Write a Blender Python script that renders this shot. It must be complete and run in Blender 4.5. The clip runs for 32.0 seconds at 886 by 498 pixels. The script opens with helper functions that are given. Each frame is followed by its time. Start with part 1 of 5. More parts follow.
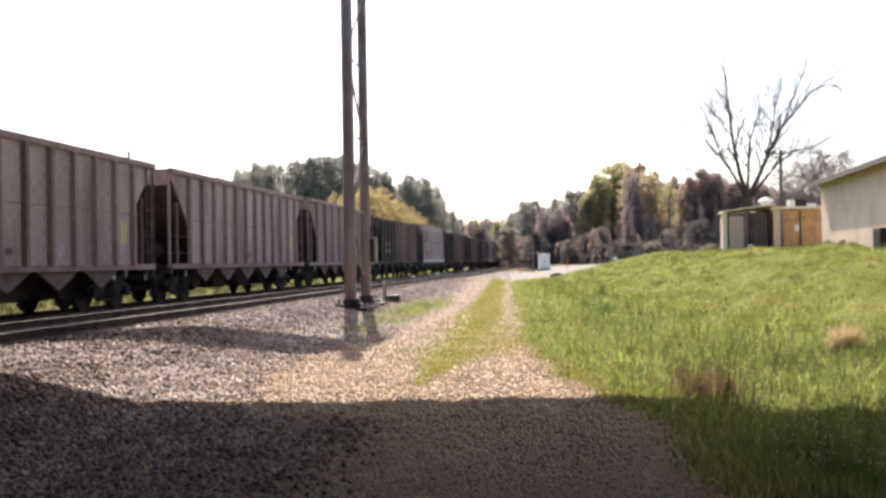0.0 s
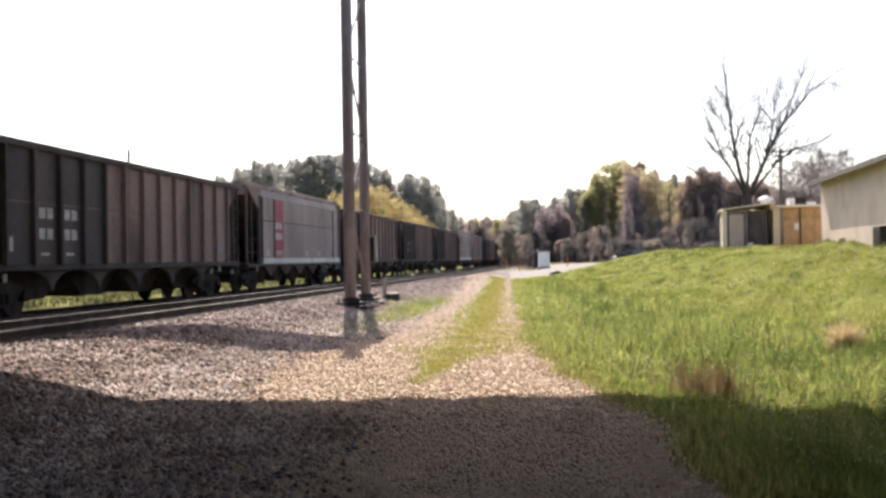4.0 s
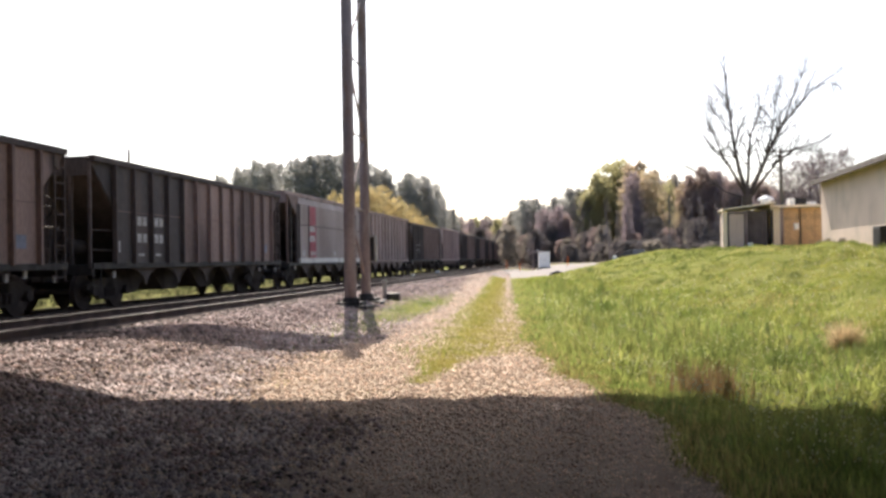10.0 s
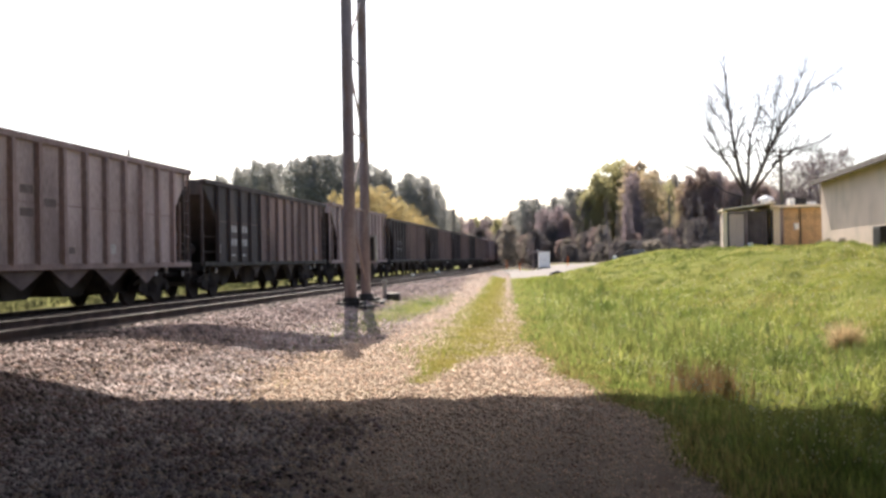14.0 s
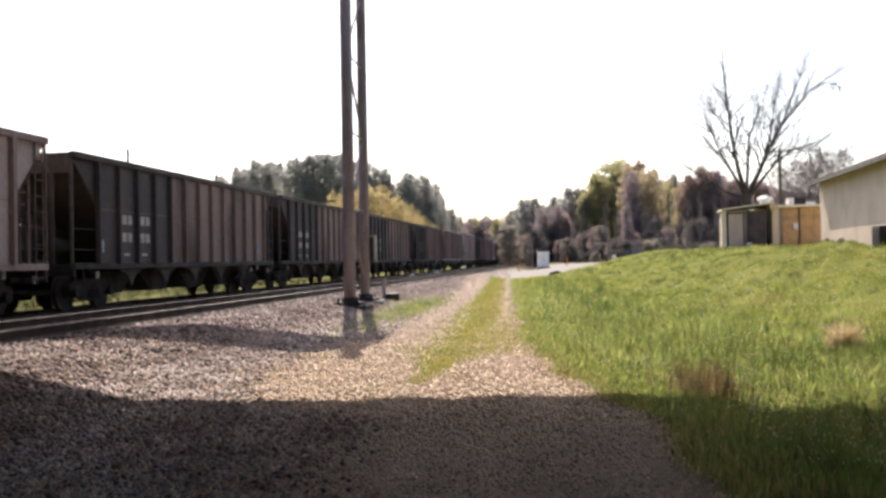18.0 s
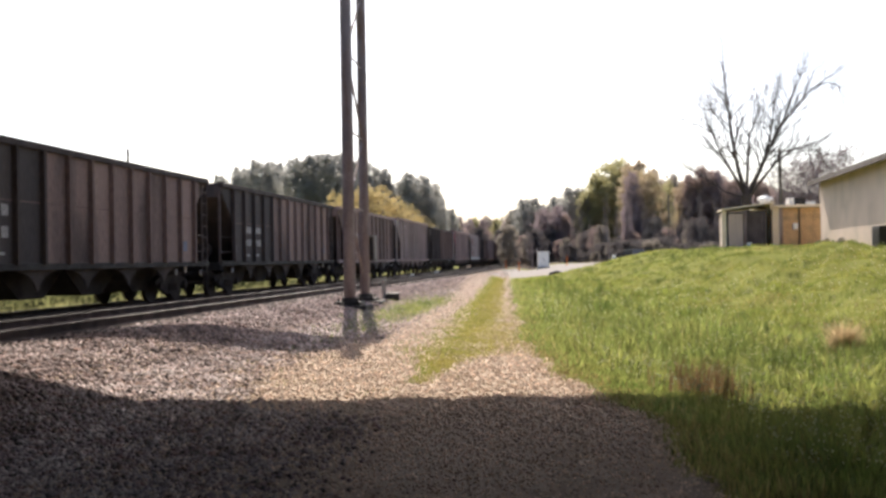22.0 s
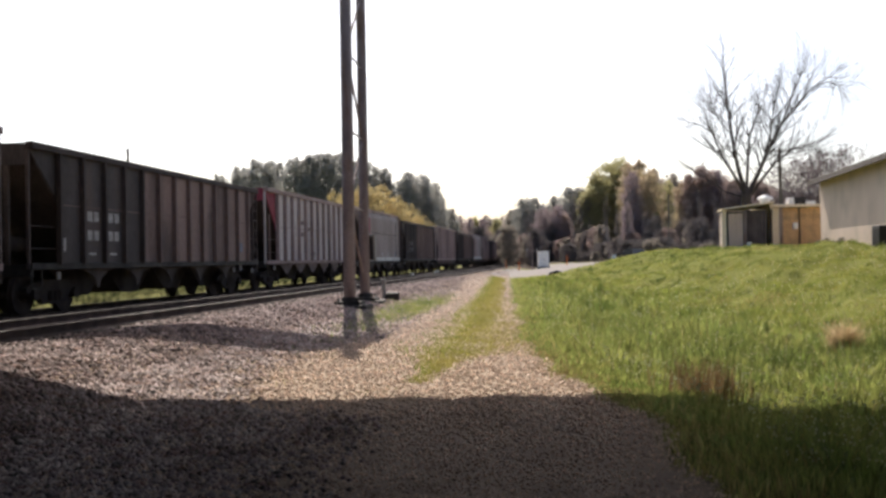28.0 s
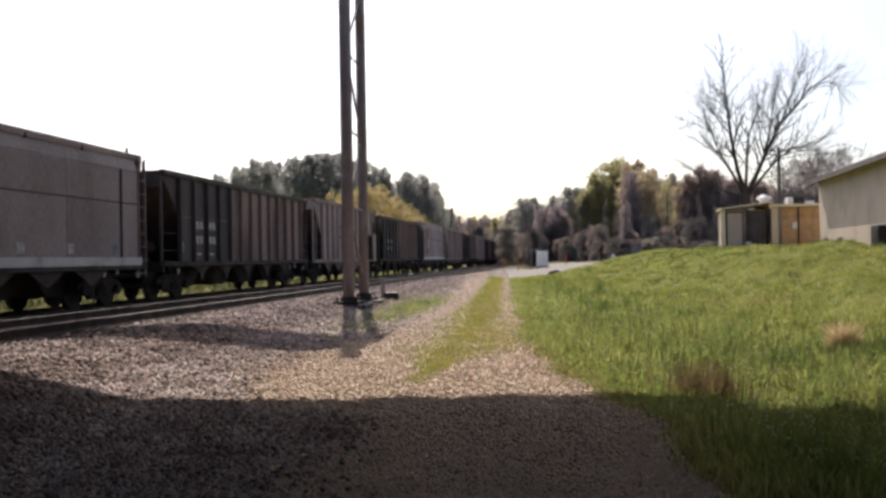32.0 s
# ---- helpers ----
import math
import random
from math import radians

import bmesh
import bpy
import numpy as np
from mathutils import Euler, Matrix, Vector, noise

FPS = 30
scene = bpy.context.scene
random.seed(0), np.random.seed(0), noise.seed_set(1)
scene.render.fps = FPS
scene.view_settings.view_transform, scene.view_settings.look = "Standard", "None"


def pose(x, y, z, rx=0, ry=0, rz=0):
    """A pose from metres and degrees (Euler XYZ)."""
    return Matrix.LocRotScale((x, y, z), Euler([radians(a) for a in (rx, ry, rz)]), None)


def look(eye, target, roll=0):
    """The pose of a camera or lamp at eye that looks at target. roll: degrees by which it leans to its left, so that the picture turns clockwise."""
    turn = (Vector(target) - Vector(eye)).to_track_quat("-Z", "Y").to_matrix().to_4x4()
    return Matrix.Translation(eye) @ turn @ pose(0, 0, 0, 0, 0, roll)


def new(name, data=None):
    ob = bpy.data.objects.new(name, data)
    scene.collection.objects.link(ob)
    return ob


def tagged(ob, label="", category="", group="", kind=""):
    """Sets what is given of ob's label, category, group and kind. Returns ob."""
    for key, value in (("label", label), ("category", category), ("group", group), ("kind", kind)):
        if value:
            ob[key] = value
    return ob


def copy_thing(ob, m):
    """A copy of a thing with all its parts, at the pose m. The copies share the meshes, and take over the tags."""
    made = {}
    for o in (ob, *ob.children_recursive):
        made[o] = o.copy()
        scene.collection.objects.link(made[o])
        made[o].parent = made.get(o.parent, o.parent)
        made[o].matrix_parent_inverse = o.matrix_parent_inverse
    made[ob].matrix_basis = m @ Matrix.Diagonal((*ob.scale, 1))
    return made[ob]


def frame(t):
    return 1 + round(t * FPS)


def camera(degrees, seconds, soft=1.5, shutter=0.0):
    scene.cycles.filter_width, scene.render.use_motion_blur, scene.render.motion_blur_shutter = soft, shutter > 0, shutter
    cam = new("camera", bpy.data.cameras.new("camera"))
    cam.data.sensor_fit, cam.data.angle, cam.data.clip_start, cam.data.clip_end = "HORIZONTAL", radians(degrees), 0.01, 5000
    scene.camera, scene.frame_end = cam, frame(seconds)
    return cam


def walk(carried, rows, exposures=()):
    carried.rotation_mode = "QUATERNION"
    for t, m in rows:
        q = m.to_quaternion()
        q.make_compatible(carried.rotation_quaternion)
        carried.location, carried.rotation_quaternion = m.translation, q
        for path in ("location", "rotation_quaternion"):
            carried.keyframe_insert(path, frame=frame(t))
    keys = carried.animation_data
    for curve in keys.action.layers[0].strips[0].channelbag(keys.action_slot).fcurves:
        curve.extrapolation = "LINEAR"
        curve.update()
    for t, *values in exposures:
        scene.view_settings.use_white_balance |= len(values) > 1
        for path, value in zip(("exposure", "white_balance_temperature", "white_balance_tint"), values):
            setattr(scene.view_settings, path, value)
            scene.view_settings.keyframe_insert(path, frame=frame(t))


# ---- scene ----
# ---------- camera: it stands still and trembles a little ----------
EYE = (0.0, 0.0, 1.5)
cam = camera(49.53, 32.0, soft=3.0)
STEP = 0.0337   # degrees to the tremble's unit


def eye_pose(dx, dy):
    return pose(*EYE, 90 + 0.64 + dy * STEP, 0, dx * STEP) @ pose(0, 0, 0, 0, 0, -ROLL)


ROLL = 1.0
walk(cam, [(t, eye_pose(dx, dy)) for t, dx, dy in (
    (0.0, 0, 3.2), (0.5, 0, 3.2), (1.0, 0, 1.0), (1.5, 0, 0), (3.5, 0, 0), (5.5, -1.4, 0.6), (6.5, -1.4, 0), (7.0, 0, 0),
    (14.0, 0, 0), (14.5, -1.4, 0), (22.5, -1.4, -0.3), (25.5, -1.4, -0.3), (27.5, -1.4, -0.9), (31.5, -1.4, -0.6), (32.0, -3.0, -1.6))],
    exposures=[(0.0, 0.92, 6480, 10), (13.0, 0.92, 6480, 10), (17.0, 0.78, 6480, 10), (20.0, 0.72, 6480, 10), (25.5, 0.66, 6450, 10), (28.0, 0.32, 6430, 10), (32.0, 0.18, 6400, 10)])

# ---------- daylight ----------
SUN_AZ, SUN_EL = -5.5, 46.0   # azimuth from +y towards +x
world = bpy.data.worlds.new("sky")
scene.world = world
world.use_nodes = True
sky = world.node_tree.nodes.new("ShaderNodeTexSky")
sky.sky_type, sky.sun_disc = "NISHITA", False
sky.sun_elevation, sky.sun_rotation = radians(SUN_EL), radians(SUN_AZ)
sky.air_density, sky.dust_density, sky.ozone_density = 0.8, 3.0, 1.0
background = world.node_tree.nodes["Background"]
background.inputs["Strength"].default_value = 0.145
world.node_tree.links.new(sky.outputs["Color"], background.inputs["Color"])
sun_data = bpy.data.lights.new("sun", "SUN")
sun_data.energy, sun_data.angle, sun_data.color = 5.0, radians(0.5), (1.0, 0.90, 0.775)
sun = new("sun", sun_data)
SUN_DIR = Vector((math.sin(radians(SUN_AZ)) * math.cos(radians(SUN_EL)), math.cos(radians(SUN_AZ)) * math.cos(radians(SUN_EL)), math.sin(radians(SUN_EL))))
sun.matrix_world = look(SUN_DIR * 100, (0, 0, 0))

# ---------- plan of the railway ----------
TURN = math.degrees(math.atan(231 / 1700))          # the tracks' heading, to the right of +y
AHEAD = Vector((math.sin(radians(TURN)), math.cos(radians(TURN)), 0))
LEFT = Vector((-AHEAD.y, AHEAD.x, 0))
NEAR_D, FAR_D = 8.87, 13.14                          # track centres, metres left of the eye
NEAR_Z, FAR_Z = 0.58, 0.39                           # tops of the rails
BEND_S, BEND_K = 93.0, 0.000285


def on_track(s, d):
    """A place s metres along the tracks and d metres to their left of the eye, and the heading there in degrees."""
    over = max(0.0, s - BEND_S)
    p = AHEAD * s + LEFT * (d + BEND_K * over * over)
    return p, -TURN + math.degrees(math.atan(2 * BEND_K * over))


def smooth(a, b, x):
    k = np.clip((x - a) / (b - a), 0, 1)
    return k * k * (3 - 2 * k)


def rail_coords(x, y):
    s = x * AHEAD.x + y * AHEAD.y
    over = np.maximum(0, s - BEND_S)
    return s, x * LEFT.x + y * LEFT.y - BEND_K * over * over


def path_edge(y):
    """Where the grass bank begins, to the right of the gravel path."""
    y = np.asarray(y, float)
    return np.interp(y, (0, 6, 9.2, 10.5, 12.5, 14.5, 18, 25, 41, 60, 90), (1.7, 1.8, 1.86, 1.68, 1.58, 1.45, 1.45, 1.92, 2.95, 4.2, 6.2)) + 0.07 * np.sin(y * 0.9) + 0.07 * np.sin(y * 2.3 + 1)


def strip_middle(y):
    """The grassy strip between the two wheel tracks: its middle line and its half width."""
    y = np.asarray(y, float)
    return np.interp(y, (11, 14, 16.5, 25, 31, 49, 70), (-0.42, 0.0, 0.5, 1.0, 1.35, 2.6, 4.1)), np.interp(y, (11, 13.5, 16, 18, 25, 40, 70), (0.12, 0.2, 0.8, 0.72, 0.55, 0.42, 0.36))


def sunlit_tan_reach(y):
    """How much further left the tan gravel spreads in sun; the bridge's shade is kept greyer."""
    return 1.3 * smooth(8.5, 11, y) * (1 - smooth(14, 20, y))


def land(x, y):
    """Height of the ground."""
    x, y = np.asarray(x, float), np.asarray(y, float)
    s, d = rail_coords(x, y)
    z = 0.38 * smooth(4.3, 7.1, d) - 0.17 * smooth(10.2, 11.6, d) - 0.25 * smooth(15.3, 17.2, d)
    p = np.maximum(0, x - path_edge(y))
    reach = np.minimum(p, 14)
    far = 1 - smooth(54 + 0.7 * reach, 67 + 0.9 * reach, y)
    toe = np.clip(8 - 8 * (y - 15) / 43, 0, 9)
    bank = 1.72 * smooth(toe - 0.8, toe + 10.5, p) * (0.2 + 0.8 * far) + 0.1 * smooth(0, 4, p) * far * smooth(30, 45, y)
    bank = bank - 0.24 * smooth(0.3, 2.2, p) * (1 - smooth(20, 38, y))
    z = z + bank * np.where(d < 3, 1, 0)
    z = z + 0.5 * smooth(66, 84, s) * (1 - smooth(130, 200, s)) * smooth(-12, -5, d) * (1 - smooth(2.5, 5.5, d))
    wob = 0.05 * np.sin(x * 1.7 + y * 0.6) * np.sin(y * 1.3 - x * 0.4) + 0.03 * np.sin(x * 4.1 - y * 2.2)
    wob = wob + 0.035 * np.sin(x * 2.9 + 1.3 * np.sin(y * 1.1)) * np.sin(y * 2.4 + 1.7 * np.sin(x * 0.9))
    wob = wob + 0.05 * smooth(3, 6, p) * smooth(17, 24, y) * np.sin(x * 1.7 + y * 0.5 + 1.5 * np.sin(y * 0.37)) * np.sin(y * 0.8 - x * 0.6 + 1.2 * np.sin(x * 0.9))
    return z + (1 + 0.9 * smooth(4, 8, p)) * (1 - 0.6 * smooth(36, 47, y)) * wob * np.clip(p / 2, 0, 1) + 0.012 * np.sin(x * 5.3 + 1) * np.sin(y * 4.7)


def ground_z(x, y):
    return float(land(x, y))


# ---------- materials ----------
def mat(name, a, b=None, rough=0.8, metal=0.0, scale=4.0, fine=60.0, bump=0.3, depth=0.01, by_object=0.0, by_island=0.0, stain=None, stain_scale=1.2, coords="Object", leaf=0.0, streak=1.0, spec=0.3, blade=False):
    """A worn surface: two colours by coarse noise, a fine grain, stains, relief. by_object and by_island vary the brightness piece by piece."""
    m = bpy.data.materials.new(name)
    m.use_nodes = True
    t = m.node_tree
    n, l = t.nodes, t.links
    p = n["Principled BSDF"]
    p.inputs["Roughness"].default_value, p.inputs["Metallic"].default_value = rough, metal
    p.inputs["Specular IOR Level"].default_value = spec
    b = b or tuple(min(1, c * 0.7) for c in a)
    tc = n.new("ShaderNodeTexCoord")
    mp = n.new("ShaderNodeMapping")
    mp.inputs["Scale"].default_value = (1, 1, streak)
    l.new(tc.outputs[coords], mp.inputs["Vector"])

    def noise_node(s, detail):
        k = n.new("ShaderNodeTexNoise")
        k.inputs["Scale"].default_value, k.inputs["Detail"].default_value = s, detail
        l.new(mp.outputs["Vector"], k.inputs["Vector"])
        return k

    def mix(fac, x, y, kind="MIX"):
        k = n.new("ShaderNodeMix")
        k.data_type, k.blend_type = "RGBA", kind
        for sock, value in ((k.inputs[0], fac), (k.inputs[6], x), (k.inputs[7], y)):
            if isinstance(value, tuple):
                sock.default_value = (*value, 1)
            elif isinstance(value, (int, float)):
                sock.default_value = value
            else:
                l.new(value, sock)
        return k.outputs[2]

    def ramp(value, lo, hi, c0=0.0, c1=1.0):
        k = n.new("ShaderNodeMapRange")
        k.inputs[1].default_value, k.inputs[2].default_value, k.inputs[3].default_value, k.inputs[4].default_value = lo, hi, c0, c1
        l.new(value, k.inputs[0])
        return k.outputs[0]

    big = noise_node(scale, 4)
    col = mix(ramp(big.outputs["Fac"], 0.35, 0.65), a, b)
    if stain:
        col = mix(ramp(noise_node(stain_scale, 6).outputs["Fac"], 0.52, 0.68), col, stain)
    grain = noise_node(fine, 3)
    col = mix(1.0, col, ramp(grain.outputs["Fac"], 0.3, 0.7, 0.75, 1.2), "MULTIPLY")
    if by_object:
        oi = n.new("ShaderNodeObjectInfo")
        col = mix(1.0, col, ramp(oi.outputs["Random"], 0, 1, 1 - by_object, 1 + by_object), "MULTIPLY")
    if by_island:
        ge = n.new("ShaderNodeNewGeometry")
        col = mix(1.0, col, ramp(ge.outputs["Random Per Island"], 0, 1, 1 - by_island, 1 + by_island), "MULTIPLY")
    l.new(col, p.inputs["Base Color"])
    l.new(ramp(big.outputs["Fac"], 0.3, 0.7, max(0.05, rough - 0.12), min(1, rough + 0.1)), p.inputs["Roughness"])
    if bump:
        bp = n.new("ShaderNodeBump")
        bp.inputs["Strength"].default_value, bp.inputs["Distance"].default_value = bump, depth
        l.new(grain.outputs["Fac"], bp.inputs["Height"])
        l.new(bp.outputs["Normal"], p.inputs["Normal"])
    if blade:   # a blade passes yellower light than it reflects
        l.new(mix(1.0, col, (0.52, 0.55, 0.74), "MULTIPLY"), p.inputs["Base Color"])
        col = mix(1.0, col, (1.34, 1.30, 0.95), "MULTIPLY")
    if leaf:
        tr = n.new("ShaderNodeBsdfTranslucent")
        l.new(col, tr.inputs["Color"])
        ms = n.new("ShaderNodeMixShader")
        ms.inputs[0].default_value = leaf
        l.new(p.outputs[0], ms.inputs[1])
        l.new(tr.outputs[0], ms.inputs[2])
        l.new(ms.outputs[0], n["Material Output"].inputs["Surface"])
    return m


def ground_material():
    """Gravel, tan path dust and turf, laid out by the sheet's own cover values."""
    m = mat("ground_cover", (0.40, 0.33, 0.30), (0.26, 0.215, 0.20), rough=0.95, scale=9, fine=38, bump=0.8, depth=0.03, spec=0.05)
    t = m.node_tree
    n, l = t.nodes, t.links
    p = n["Principled BSDF"]
    col = p.inputs["Base Color"].links[0].from_socket
    tc = n.new("ShaderNodeTexCoord")

    def noise_node(s):
        k = n.new("ShaderNodeTexNoise")
        k.inputs["Scale"].default_value, k.inputs["Detail"].default_value = s, 5
        l.new(tc.outputs["Object"], k.inputs["Vector"])
        return k.outputs["Fac"]

    def cover(name, a, b, s):
        at = n.new("ShaderNodeAttribute")
        at.attribute_name = name
        c = n.new("ShaderNodeMix")
        c.data_type = "RGBA"
        c.inputs[6].default_value, c.inputs[7].default_value = (*a, 1), (*b, 1)
        l.new(noise_node(s), c.inputs[0])
        ad = n.new("ShaderNodeMath")
        ad.operation = "MULTIPLY_ADD"
        l.new(noise_node(3.1), ad.inputs[0])
        ad.inputs[1].default_value = 0.9
        l.new(at.outputs["Fac"], ad.inputs[2])
        r = n.new("ShaderNodeMapRange")
        r.inputs[1].default_value, r.inputs[2].default_value = 0.78, 1.12
        l.new(ad.outputs[0], r.inputs[0])
        return r.outputs[0], c.outputs[2]

    for name, a, b, s in (("dust", (0.47, 0.375, 0.30), (0.35, 0.28, 0.223), 6), ("turf", (0.12, 0.145, 0.03), (0.20, 0.19, 0.05), 2.5), ("pale", (0.31, 0.285, 0.265), (0.24, 0.22, 0.205), 2), ("grime_shade", (0.065, 0.048, 0.04), (0.04, 0.031, 0.027), 5), ("litter", (0.10, 0.078, 0.06), (0.065, 0.05, 0.04), 0.7)):
        f, c = cover(name, a, b, s)
        k = n.new("ShaderNodeMix")
        k.data_type = "RGBA"
        l.new(f, k.inputs[0])
        l.new(col, k.inputs[6])
        l.new(c, k.inputs[7])
        col = k.outputs[2]
    l.new(col, p.inputs["Base Color"])
    return m


